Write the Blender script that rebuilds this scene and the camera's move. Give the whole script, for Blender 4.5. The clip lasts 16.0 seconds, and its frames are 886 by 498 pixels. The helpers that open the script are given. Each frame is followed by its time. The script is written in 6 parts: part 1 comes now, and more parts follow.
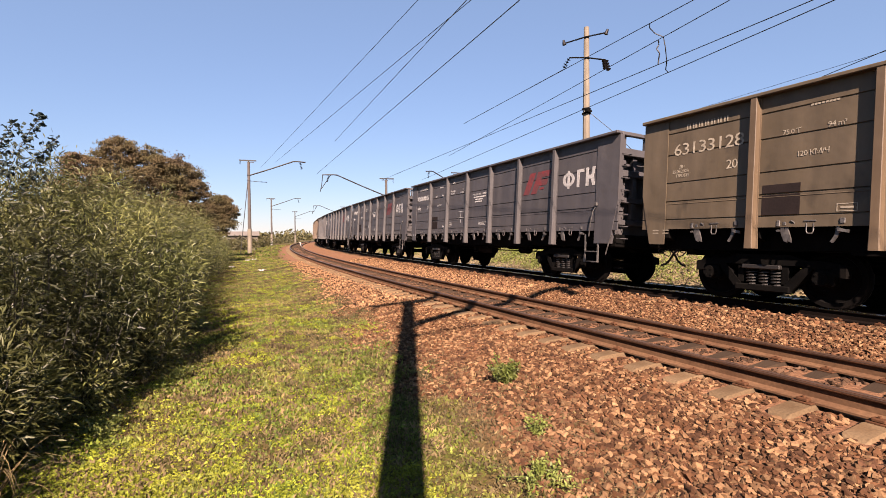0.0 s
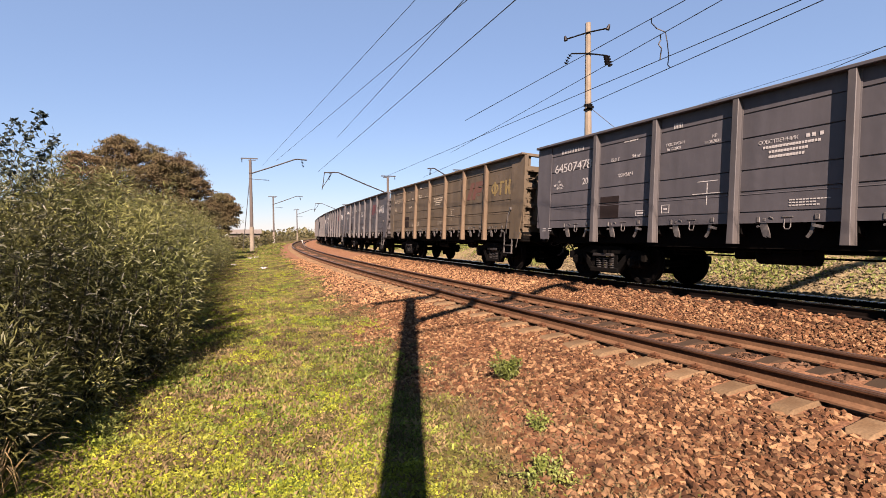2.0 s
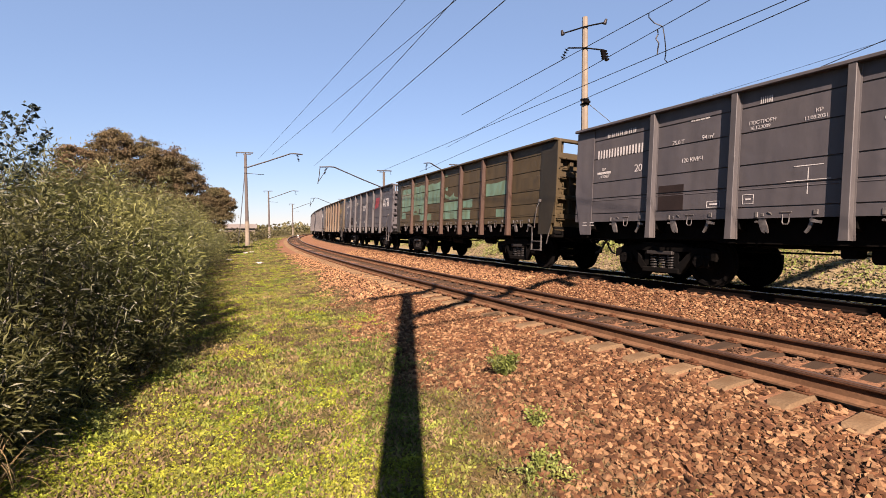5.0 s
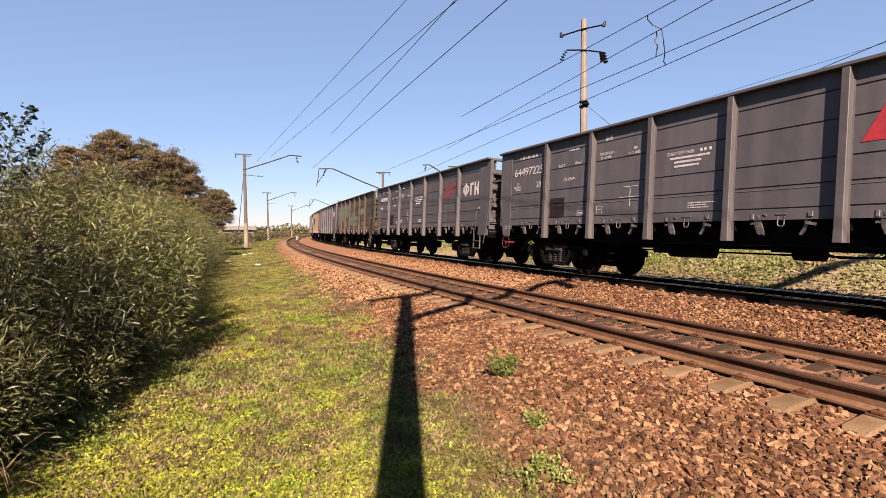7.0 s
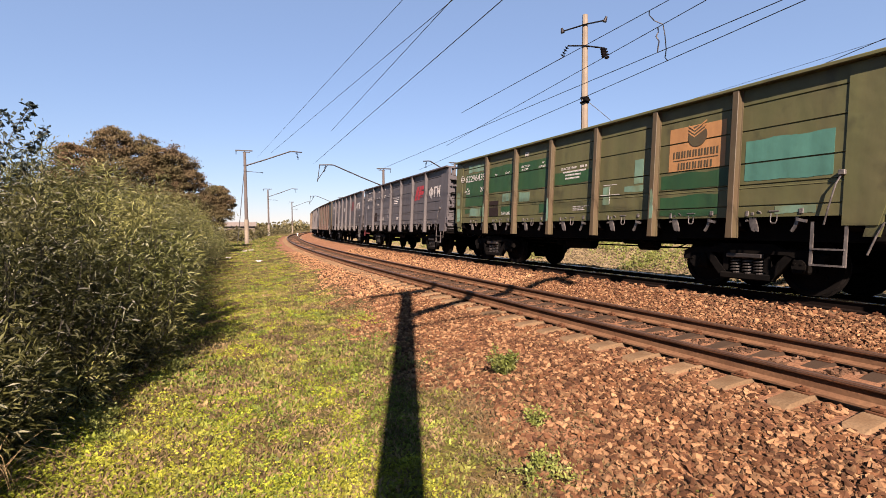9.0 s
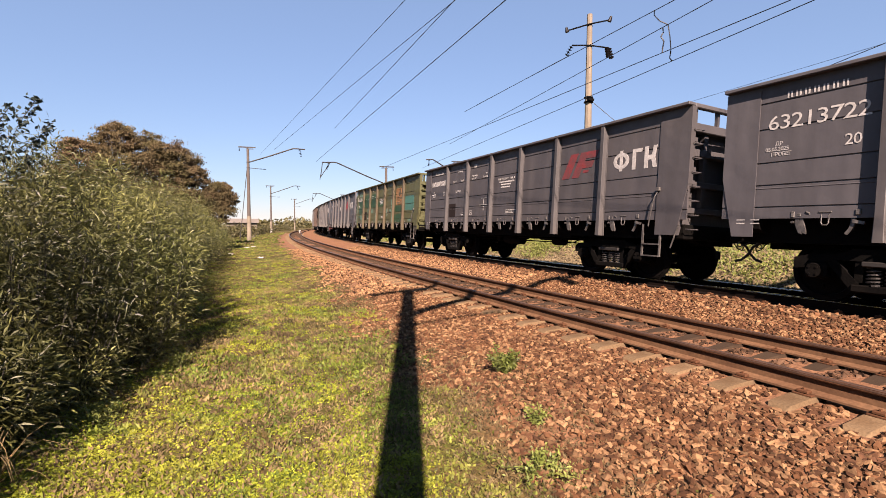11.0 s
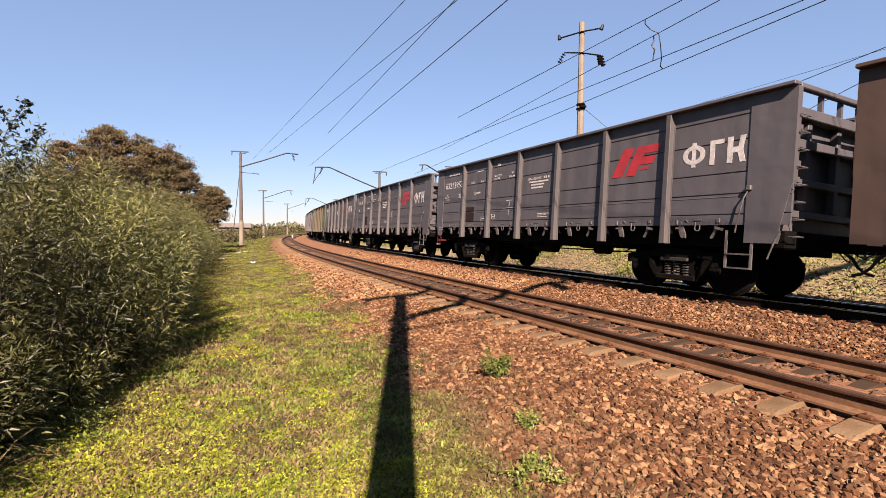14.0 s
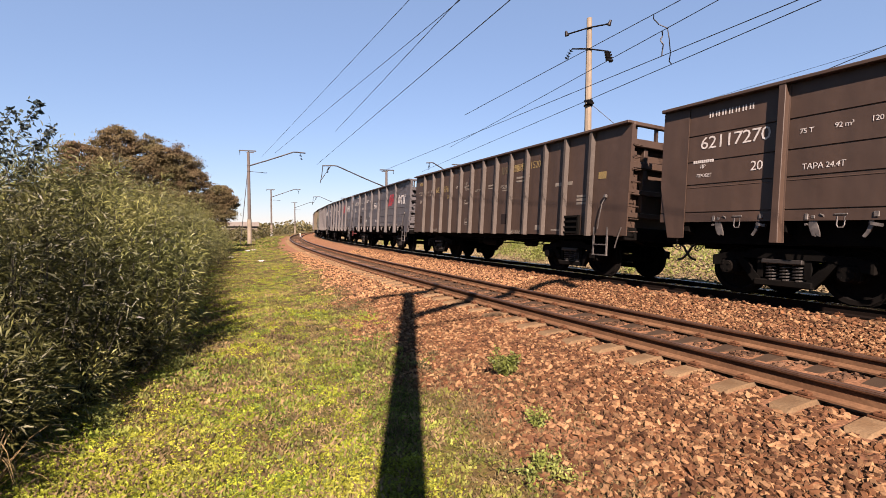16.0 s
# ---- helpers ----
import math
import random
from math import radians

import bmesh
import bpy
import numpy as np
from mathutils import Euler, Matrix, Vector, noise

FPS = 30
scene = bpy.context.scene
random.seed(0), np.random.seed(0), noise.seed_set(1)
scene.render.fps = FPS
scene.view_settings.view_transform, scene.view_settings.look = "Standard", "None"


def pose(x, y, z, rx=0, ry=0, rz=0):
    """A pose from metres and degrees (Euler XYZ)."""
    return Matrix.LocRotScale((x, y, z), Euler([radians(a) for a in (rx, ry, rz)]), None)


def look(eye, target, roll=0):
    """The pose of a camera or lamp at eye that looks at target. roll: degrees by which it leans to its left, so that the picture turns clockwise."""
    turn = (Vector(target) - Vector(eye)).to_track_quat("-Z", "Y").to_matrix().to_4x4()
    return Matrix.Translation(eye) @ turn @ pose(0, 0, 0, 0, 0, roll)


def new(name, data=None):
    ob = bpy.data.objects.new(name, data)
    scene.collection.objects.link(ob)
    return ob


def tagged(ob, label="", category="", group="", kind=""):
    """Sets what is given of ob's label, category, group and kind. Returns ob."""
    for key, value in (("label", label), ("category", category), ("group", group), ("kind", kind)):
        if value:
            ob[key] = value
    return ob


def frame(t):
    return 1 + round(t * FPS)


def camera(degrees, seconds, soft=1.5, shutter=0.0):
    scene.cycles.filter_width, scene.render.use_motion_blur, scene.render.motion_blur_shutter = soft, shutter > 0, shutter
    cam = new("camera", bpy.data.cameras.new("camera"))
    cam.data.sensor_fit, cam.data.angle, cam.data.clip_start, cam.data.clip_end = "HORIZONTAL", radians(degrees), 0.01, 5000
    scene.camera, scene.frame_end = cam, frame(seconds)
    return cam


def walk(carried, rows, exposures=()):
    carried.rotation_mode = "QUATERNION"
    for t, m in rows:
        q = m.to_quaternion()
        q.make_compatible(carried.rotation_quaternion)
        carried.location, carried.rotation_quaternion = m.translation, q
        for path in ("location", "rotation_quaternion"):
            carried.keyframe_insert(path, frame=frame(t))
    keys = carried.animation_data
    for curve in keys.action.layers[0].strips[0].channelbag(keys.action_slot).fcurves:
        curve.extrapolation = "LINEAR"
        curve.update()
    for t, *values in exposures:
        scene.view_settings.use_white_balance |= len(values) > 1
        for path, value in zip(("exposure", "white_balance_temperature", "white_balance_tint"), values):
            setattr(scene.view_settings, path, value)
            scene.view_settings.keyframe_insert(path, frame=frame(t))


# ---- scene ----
# ---- camera ----
cam = camera(85.17, 16.0, soft=0.58)
PATH = [  # seconds, x, y, z, yaw, pitch, roll
    (0, -4.952, 0.000, 1.340, -26.90, -1.51, 0.30),
    (0.5, -4.945, 0.003, 1.344, -26.98, -1.42, 0.33),
    (1, -4.943, 0.002, 1.343, -26.99, -1.65, 0.48),
    (1.5, -4.948, 0.002, 1.339, -26.86, -1.74, 0.54),
    (2, -4.939, 0.004, 1.332, -26.67, -1.83, 0.53),
    (2.5, -4.956, 0.006, 1.338, -26.51, -2.21, 0.53),
    (3, -4.945, 0.016, 1.332, -26.71, -2.66, 0.73),
    (3.5, -4.939, 0.020, 1.335, -27.05, -2.74, 0.67),
    (4, -4.941, 0.026, 1.333, -27.02, -2.67, 0.46),
    (6.5, -4.950, 0.033, 1.339, -27.32, -2.15, 0.56),
    (7, -4.944, 0.043, 1.336, -27.27, -2.24, 0.46),
    (7.5, -4.943, 0.040, 1.335, -27.22, -2.32, 0.46),
    (8, -4.940, 0.040, 1.338, -27.09, -2.44, 0.71),
    (8.5, -4.931, 0.051, 1.328, -27.31, -2.65, 0.26),
    (9, -4.934, 0.047, 1.344, -27.19, -2.68, 0.45),
    (11.5, -4.940, 0.043, 1.335, -27.02, -2.83, -0.33),
    (12, -4.937, 0.036, 1.329, -27.38, -2.54, -0.24),
    (12.5, -4.944, 0.031, 1.327, -27.41, -2.60, -0.34),
    (13, -4.942, 0.030, 1.331, -27.51, -2.78, 0.19),
    (13.5, -4.937, 0.031, 1.326, -27.71, -2.52, -0.75),
    (14, -4.943, 0.022, 1.336, -27.74, -2.21, -0.33),
    (14.5, -4.955, 0.022, 1.329, -27.66, -1.63, -0.64),
    (15, -4.945, 0.030, 1.329, -27.44, -1.88, -0.56),
    (15.5, -4.956, 0.028, 1.331, -26.79, -2.43, -0.65),
    (16, -4.949, 0.037, 1.333, -26.91, -2.46, -0.08),
]
walk(cam, [(t, pose(x, y, z, 90 + pitch, roll, yaw)) for t, x, y, z, yaw, pitch, roll in PATH],
     exposures=[(0, 2.24, 6600, 29), (16, 2.24, 6600, 29)])

# ---- world, sun, exposure ----
SUN_EL = 36.5          # degrees above the horizon
SUN_TO = Vector((-0.394, -0.919, math.tan(radians(SUN_EL)))).normalized()   # towards the sun
world = bpy.data.worlds.new("sky")
scene.world = world
world.use_nodes = True
wn = world.node_tree.nodes
sky = wn.new("ShaderNodeTexSky")
sky.sky_type, sky.sun_disc = "NISHITA", False
sky.sun_elevation = radians(SUN_EL)
sky.sun_rotation = math.atan2(SUN_TO.x, SUN_TO.y)
sky.altitude = 900
sky.air_density, sky.dust_density, sky.ozone_density = 1.35, 0.0, 5.5
wn["Background"].inputs["Strength"].default_value = 0.0315
haze = wn.new("ShaderNodeMix")       # a thin even veil over the whole sky
haze.data_type = "RGBA"
haze.inputs[0].default_value, haze.inputs[7].default_value = 0.47, (2.27, 3.62, 4.92, 1)
world.node_tree.links.new(sky.outputs["Color"], haze.inputs[6])
world.node_tree.links.new(haze.outputs[2], wn["Background"].inputs["Color"])
sun = new("sun", bpy.data.lights.new("sun", "SUN"))
sun.data.energy, sun.data.angle, sun.data.color = 5.0, radians(0.55), (1.0, 0.85, 0.655)
sun.matrix_world = look(Vector((0, 0, 30)) + SUN_TO * 10, (0, 0, 30))

# ---- the line of the railway: arc length s along the near rail, u to its right ----
CURVE, CURVE1 = -0.0030527, 1.788e-5
S_GRID = np.arange(-260.0, 460.0, 0.5)
_mid = (S_GRID[1:] + S_GRID[:-1]) / 2
TURN = np.concatenate([[0], np.cumsum((CURVE + CURVE1 * np.clip(_mid, 0, 100)) * 0.5)])
TURN -= np.interp(0, S_GRID, TURN)
_tm = (TURN[1:] + TURN[:-1]) / 2
LINE_X = np.concatenate([[0], np.cumsum(-np.sin(_tm) * 0.5)])
LINE_Y = np.concatenate([[0], np.cumsum(np.cos(_tm) * 0.5)])
LINE_X -= np.interp(0, S_GRID, LINE_X)
LINE_Y -= np.interp(0, S_GRID, LINE_Y)
TRACK_GAP, FAR_Z, CANT, CANT_FAR = 4.144, 0.137, -0.0388, -0.0547
GAUGE = 1.59           # between the rails' centres


def heading(s):
    return np.interp(s, S_GRID, TURN)


def on_line(s, u, z=0.0):
    """World place at arc length s, u metres right of the near rail."""
    a = heading(s)
    return Vector((np.interp(s, S_GRID, LINE_X) + u * np.cos(a), np.interp(s, S_GRID, LINE_Y) + u * np.sin(a), z))


def to_line(x, y):
    """Arc length and offset of places in plan (arrays)."""
    s = np.array(y, float)
    for _ in range(5):
        a = heading(s)
        s = s + (x - np.interp(s, S_GRID, LINE_X)) * -np.sin(a) + (y - np.interp(s, S_GRID, LINE_Y)) * np.cos(a)
    a = heading(s)
    return s, (x - np.interp(s, S_GRID, LINE_X)) * np.cos(a) + (y - np.interp(s, S_GRID, LINE_Y)) * np.sin(a)


SECTION_U = [-60, -14, -7, -3.6, -2.6, -1.25, -0.75, -0.3, 1.9, 2.35, 3.0, 3.4, 4.35, 6.5, 7.0, 8.0, 9.0, 10.2, 12, 15, 20, 60]
SECTION_Z = [-0.9, -0.75, -0.52, -0.47, -0.42, -0.285, -0.25, -0.225, -0.30, -0.31, -0.15, -0.06, -0.05, -0.25, -0.29, -0.38, -0.2, 0.35, 0.7, 0.8, 0.9, 0.95]


def relief(x, y, u):
    """Low humps and hollows of the soil, slighter in the ballast."""
    humps = np.array([noise.noise((a * 0.5, b * 0.5, 0)) * 0.05 + noise.noise((a * 2.2, b * 2.2, 5)) * 0.022 if abs(a) < 40 and -5 < b < 90 else 0.0 for a, b in zip(x.tolist(), y.tolist())])
    return humps * np.where((u < -2.2) | (u > 8.5), 1.0, 0.35)


def ground_z(x, y):
    x, y = np.asarray(x, float), np.asarray(y, float)
    s, u = to_line(x, y)
    return np.interp(u, SECTION_U, SECTION_Z) + relief(x, y, u)


def lift(x, y):
    return float(ground_z(np.array([x]), np.array([y]))[0])

# ---- materials ----
def material(name, base, rough=0.8, metal=0.0, spots=None, spot_scale=3.0, spot_amount=0.5, spot_detail=6.0, fine=40.0, fine_amount=0.25, bump=0.0, bump_scale=60.0,
             random_value=0.0, spec=0.5, contrast=(0.4, 0.65), stretch=(1, 1, 1), where="Object", deep=0.262):
    """A painted, earthen or metal surface: base colour, larger spots of a second colour, fine grain and relief."""
    m = bpy.data.materials.new(name)
    m.use_nodes = True
    n, l = m.node_tree.nodes, m.node_tree.links
    b = n["Principled BSDF"]
    b.inputs["Roughness"].default_value, b.inputs["Metallic"].default_value = rough, metal
    b.inputs["Specular IOR Level"].default_value = spec
    at = n.new("ShaderNodeTexCoord")
    fit = n.new("ShaderNodeMapping")
    fit.inputs["Scale"].default_value = stretch
    l.new(at.outputs[where], fit.inputs["Vector"])
    col = n.new("ShaderNodeMix")
    col.data_type = "RGBA"
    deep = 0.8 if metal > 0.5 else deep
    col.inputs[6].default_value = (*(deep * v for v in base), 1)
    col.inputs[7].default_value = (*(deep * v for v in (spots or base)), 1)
    large = n.new("ShaderNodeTexNoise")
    large.inputs["Scale"].default_value, large.inputs["Detail"].default_value = spot_scale, spot_detail
    ramp = n.new("ShaderNodeMapRange")
    ramp.inputs["From Min"].default_value, ramp.inputs["From Max"].default_value = contrast
    ramp.inputs["To Max"].default_value = spot_amount if spots else 0.0
    l.new(fit.outputs["Vector"], large.inputs["Vector"])
    l.new(large.outputs["Fac"], ramp.inputs["Value"])
    l.new(ramp.outputs["Result"], col.inputs[0])
    grain = n.new("ShaderNodeTexNoise")
    grain.inputs["Scale"].default_value, grain.inputs["Detail"].default_value = fine, 4
    l.new(fit.outputs["Vector"], grain.inputs["Vector"])
    span = n.new("ShaderNodeMapRange")
    span.inputs["From Min"].default_value, span.inputs["From Max"].default_value = 0.25, 0.75
    span.inputs["To Min"].default_value, span.inputs["To Max"].default_value = 1 - fine_amount, 1 + fine_amount
    l.new(grain.outputs["Fac"], span.inputs["Value"])
    value = span.outputs["Result"]
    if random_value:
        for node, socket in ((n.new("ShaderNodeNewGeometry"), "Random Per Island"), (n.new("ShaderNodeObjectInfo"), "Random")):
            r = n.new("ShaderNodeMapRange")
            r.inputs["To Min"].default_value, r.inputs["To Max"].default_value = 1 - random_value, 1 + random_value
            l.new(node.outputs[socket], r.inputs["Value"])
            times = n.new("ShaderNodeMath")
            times.operation = "MULTIPLY"
            l.new(value, times.inputs[0])
            l.new(r.outputs["Result"], times.inputs[1])
            value = times.outputs[0]
    tone = n.new("ShaderNodeHueSaturation")
    l.new(value, tone.inputs["Value"])
    l.new(col.outputs[2], tone.inputs["Color"])
    l.new(tone.outputs["Color"], b.inputs["Base Color"])
    if bump:
        rel = n.new("ShaderNodeTexNoise")
        rel.inputs["Scale"].default_value, rel.inputs["Detail"].default_value = bump_scale, 5
        l.new(fit.outputs["Vector"], rel.inputs["Vector"])
        bm_ = n.new("ShaderNodeBump")
        bm_.inputs["Strength"].default_value, bm_.inputs["Distance"].default_value = bump, 0.02
        l.new(rel.outputs["Fac"], bm_.inputs["Height"])
        l.new(bm_.outputs["Normal"], b.inputs["Normal"])
    return m


def leaf_material(name, base, other, random_value=0.35, scale=0.6, rough=0.55, fine=9, tuft=0.12):
    m = material(name, base, rough, spots=other, spot_scale=scale, spot_amount=0.9, spot_detail=3, fine=fine, fine_amount=tuft, random_value=random_value, where="Object", spec=0.35)
    n, l = m.node_tree.nodes, m.node_tree.links
    b = n["Principled BSDF"]
    glow = n.new("ShaderNodeBsdfTranslucent")
    mix = n.new("ShaderNodeMixShader")
    mix.inputs[0].default_value = 0.28
    tone = next(x for x in n if x.type == "HUE_SAT")
    l.new(tone.outputs["Color"], glow.inputs["Color"])
    l.new(b.outputs[0], mix.inputs[1])
    l.new(glow.outputs[0], mix.inputs[2])
    l.new(mix.outputs[0], n["Material Output"].inputs["Surface"])
    return m


# near-black steel: the deep shade under the wagons is put into its colour
DARK_STEEL = material("near_black_steel", (0.0065, 0.006, 0.0055), 0.9, 0.0, spots=(0.015, 0.012, 0.009), spot_scale=4, spot_amount=0.6, bump=0.2, spec=0.06)
RAIL_RUST = material("rusty_rail", (0.25, 0.108, 0.05), 0.8, 0.0, spots=(0.075, 0.036, 0.02), spot_scale=2.5, spot_amount=0.8, fine=30, bump=0.15, spec=0.12)
# dark copy of the rail colour: the train's shade is painted into it
RAIL_SHADED = material("shaded_rail", (0.02, 0.012, 0.009), 0.9, 0.0, spots=(0.012, 0.008, 0.006), spot_scale=2.5, spot_amount=0.8, spec=0.06)
FOOT_DUST = material("dusty_rail_foot", (0.37, 0.2, 0.105), 0.9, spots=(0.25, 0.125, 0.066), spot_scale=3, spot_amount=0.8, fine=30, spec=0.12)
RAIL_HEAD = material("worn_rail_head", (0.27, 0.165, 0.115), 0.42, 0.4, spots=(0.17, 0.09, 0.06), spot_scale=1.2, spot_amount=0.6, fine=25)
RAIL_SHINE = material("polished_rail_head", (0.92, 0.9, 0.88), 0.14, 1.0, spots=(0.4, 0.36, 0.33), spot_scale=1.0, spot_amount=0.5, fine=15)
CONCRETE = material("weathered_concrete", (0.47, 0.32, 0.18), 0.9, spots=(0.28, 0.165, 0.08), spot_scale=2.2, spot_amount=0.8, fine=45, bump=0.25, random_value=0.14, spec=0.12)
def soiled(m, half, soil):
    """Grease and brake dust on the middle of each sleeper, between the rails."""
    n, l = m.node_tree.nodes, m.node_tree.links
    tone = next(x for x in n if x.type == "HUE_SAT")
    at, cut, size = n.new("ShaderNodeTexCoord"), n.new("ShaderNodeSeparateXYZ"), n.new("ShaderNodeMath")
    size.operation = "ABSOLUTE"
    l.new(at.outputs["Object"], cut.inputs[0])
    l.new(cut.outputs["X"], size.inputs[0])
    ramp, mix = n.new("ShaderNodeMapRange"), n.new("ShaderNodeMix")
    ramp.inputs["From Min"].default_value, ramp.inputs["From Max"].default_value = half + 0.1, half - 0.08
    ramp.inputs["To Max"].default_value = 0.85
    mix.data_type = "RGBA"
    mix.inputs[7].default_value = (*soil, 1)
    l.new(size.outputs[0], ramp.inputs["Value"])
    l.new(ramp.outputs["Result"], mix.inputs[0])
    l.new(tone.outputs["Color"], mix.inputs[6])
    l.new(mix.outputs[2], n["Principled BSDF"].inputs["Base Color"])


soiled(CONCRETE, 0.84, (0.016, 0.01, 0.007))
# darker copy of the sleeper concrete, for the far track only
DARKER_CONCRETE = material("darker_concrete", (0.3, 0.19, 0.105), 0.9, spots=(0.17, 0.105, 0.06), spot_scale=2.2, spot_amount=0.8, fine=45, bump=0.25, random_value=0.2, spec=0.12)
MAST_GREY = material("weathered_mast_concrete", (0.205, 0.17, 0.15), 0.9, spots=(0.14, 0.112, 0.095), spot_scale=1.3, spot_amount=0.7, fine=30, bump=0.15)
MAST_CONCRETE = material("mast_concrete", (0.50, 0.42, 0.31), 0.9, spots=(0.31, 0.25, 0.18), spot_scale=1.3, spot_amount=0.7, fine=30, bump=0.15)
DIRTY_STONE = material("greasy_ballast_stone", (0.19, 0.105, 0.06), 0.85, spots=(0.36, 0.21, 0.125), spot_scale=1.3, spot_amount=0.8, fine=25, fine_amount=0.25, random_value=0.5, contrast=(0.5, 0.62), spec=0.12)
STONE = material("ballast_stone", (0.235, 0.108, 0.048), 0.9, spots=(0.145, 0.069, 0.038), spot_scale=3.5, spot_amount=0.8, fine=25, fine_amount=0.25, random_value=0.5, bump=0.3, spec=0.12)
TAN_STONE = material("tan_ballast_stone", (0.53, 0.305, 0.155), 0.9, spots=(0.34, 0.182, 0.085), spot_scale=3.5, spot_amount=0.8, fine=25, fine_amount=0.25, random_value=0.45, bump=0.3, spec=0.12)
SLAG = material("pale_gravel_stone", (0.38, 0.3, 0.19), 0.9, spots=(0.22, 0.17, 0.1), spot_scale=0.6, spot_amount=0.8, fine=25, fine_amount=0.25, random_value=0.4, spec=0.12)
WIRE = material("copper_wire", (0.03, 0.028, 0.027), 0.5, 0.7)
INSULATOR = material("brown_porcelain", (0.014, 0.01, 0.013), 0.55, spec=0.2)
GREY_STEEL = material("galvanised_steel", (0.075, 0.075, 0.08), 0.6, 0.4, spots=(0.05, 0.042, 0.036), spot_scale=5, spot_amount=0.6)
BARK = material("bark", (0.11, 0.082, 0.06), 0.95, spots=(0.06, 0.045, 0.033), spot_scale=12, fine=60, bump=0.6, stretch=(1, 1, 0.25))


# ---- mesh helpers ----
def mesh_ob(name, verts, faces, mat, parent=None, label="", smooth=False):
    me = bpy.data.meshes.new(name)
    me.from_pydata(verts, [], faces)
    me.materials.append(mat)
    if smooth:
        me.shade_smooth()
    ob = new(name, me)
    ob.parent = parent
    if label:
        ob["label"] = label
    return ob


def part(name, bm, mat, parent=None, label="", smooth=False):
    """One mesh object from a bmesh, under a thing or a part."""
    me = bpy.data.meshes.new(name)
    bm.to_mesh(me)
    bm.free()
    me.materials.append(mat)
    if smooth:
        me.shade_smooth()
    ob = new(name, me)
    ob.parent = parent
    if label:
        ob["label"] = label
    return ob


def share(name, me, parent, m=None, label=""):
    """Another object on a mesh that is already there."""
    ob = new(name, me)
    ob.parent = parent
    if m is not None:
        ob.matrix_basis = m
    if label:
        ob["label"] = label
    return ob


def box(bm, x0, x1, y0, y1, z0, z1, bevel=0.0):
    m = Matrix.LocRotScale(((x0 + x1) / 2, (y0 + y1) / 2, (z0 + z1) / 2), None, (abs(x1 - x0), abs(y1 - y0), abs(z1 - z0)))
    v = bmesh.ops.create_cube(bm, size=1, matrix=m)["verts"]
    if bevel:
        bmesh.ops.bevel(bm, geom=list({e for w in v for e in w.link_edges}), offset=bevel, segments=1, affect="EDGES")
    return v


def rod(bm, a, b, r0, r1=None, sides=8):
    a, b = Vector(a), Vector(b)
    turn = (b - a).to_track_quat("Z", "Y")
    m = Matrix.Translation((a + b) / 2) @ turn.to_matrix().to_4x4()
    bmesh.ops.create_cone(bm, cap_ends=True, segments=sides, radius1=r0, radius2=r0 if r1 is None else r1, depth=(b - a).length, matrix=m)


def tube(bm, pts, r, sides=6):
    """A bent round bar through the points."""
    pts = [Vector(p) for p in pts]
    rings = []
    for i, p in enumerate(pts):
        d = (pts[min(i + 1, len(pts) - 1)] - pts[max(i - 1, 0)]).normalized()
        q = d.to_track_quat("Z", "Y").to_matrix()
        rings.append([bm.verts.new(p + q @ Vector((math.cos(2 * math.pi * k / sides) * r, math.sin(2 * math.pi * k / sides) * r, 0))) for k in range(sides)])
    for a, b in zip(rings, rings[1:]):
        for k in range(sides):
            bm.faces.new((a[k], a[(k + 1) % sides], b[(k + 1) % sides], b[k]))
    bm.faces.new(rings[0][::-1])
    bm.faces.new(rings[-1])


def prism(bm, outline, axis, a, b):
    """An outline of pairs, pushed from a to b along axis 'x' (pairs y, z), 'y' (x, z) or 'z' (x, y)."""
    def at(p, d):
        return {"x": (d, p[0], p[1]), "y": (p[0], d, p[1]), "z": (p[0], p[1], d)}[axis]
    lo = [bm.verts.new(at(p, a)) for p in outline]
    hi = [bm.verts.new(at(p, b)) for p in outline]
    k = len(outline)
    fs = [bm.faces.new(lo[::-1]), bm.faces.new(hi)] + [bm.faces.new((lo[i], lo[(i + 1) % k], hi[(i + 1) % k], hi[i])) for i in range(k)]
    bmesh.ops.recalc_face_normals(bm, faces=fs)


# ---- the ground ----
def graded(lo, hi, fine_lo, fine_hi, step, growth=1.16):
    mid = list(np.arange(fine_lo, fine_hi + step / 2, step))
    out, d, v = [], step, fine_hi
    while v < hi:
        d *= growth
        v += d
        out.append(min(v, hi))
    left, d, v = [], step, fine_lo
    while v > lo:
        d *= growth
        v -= d
        left.append(max(v, lo))
    return np.array(left[::-1] + mid + out)


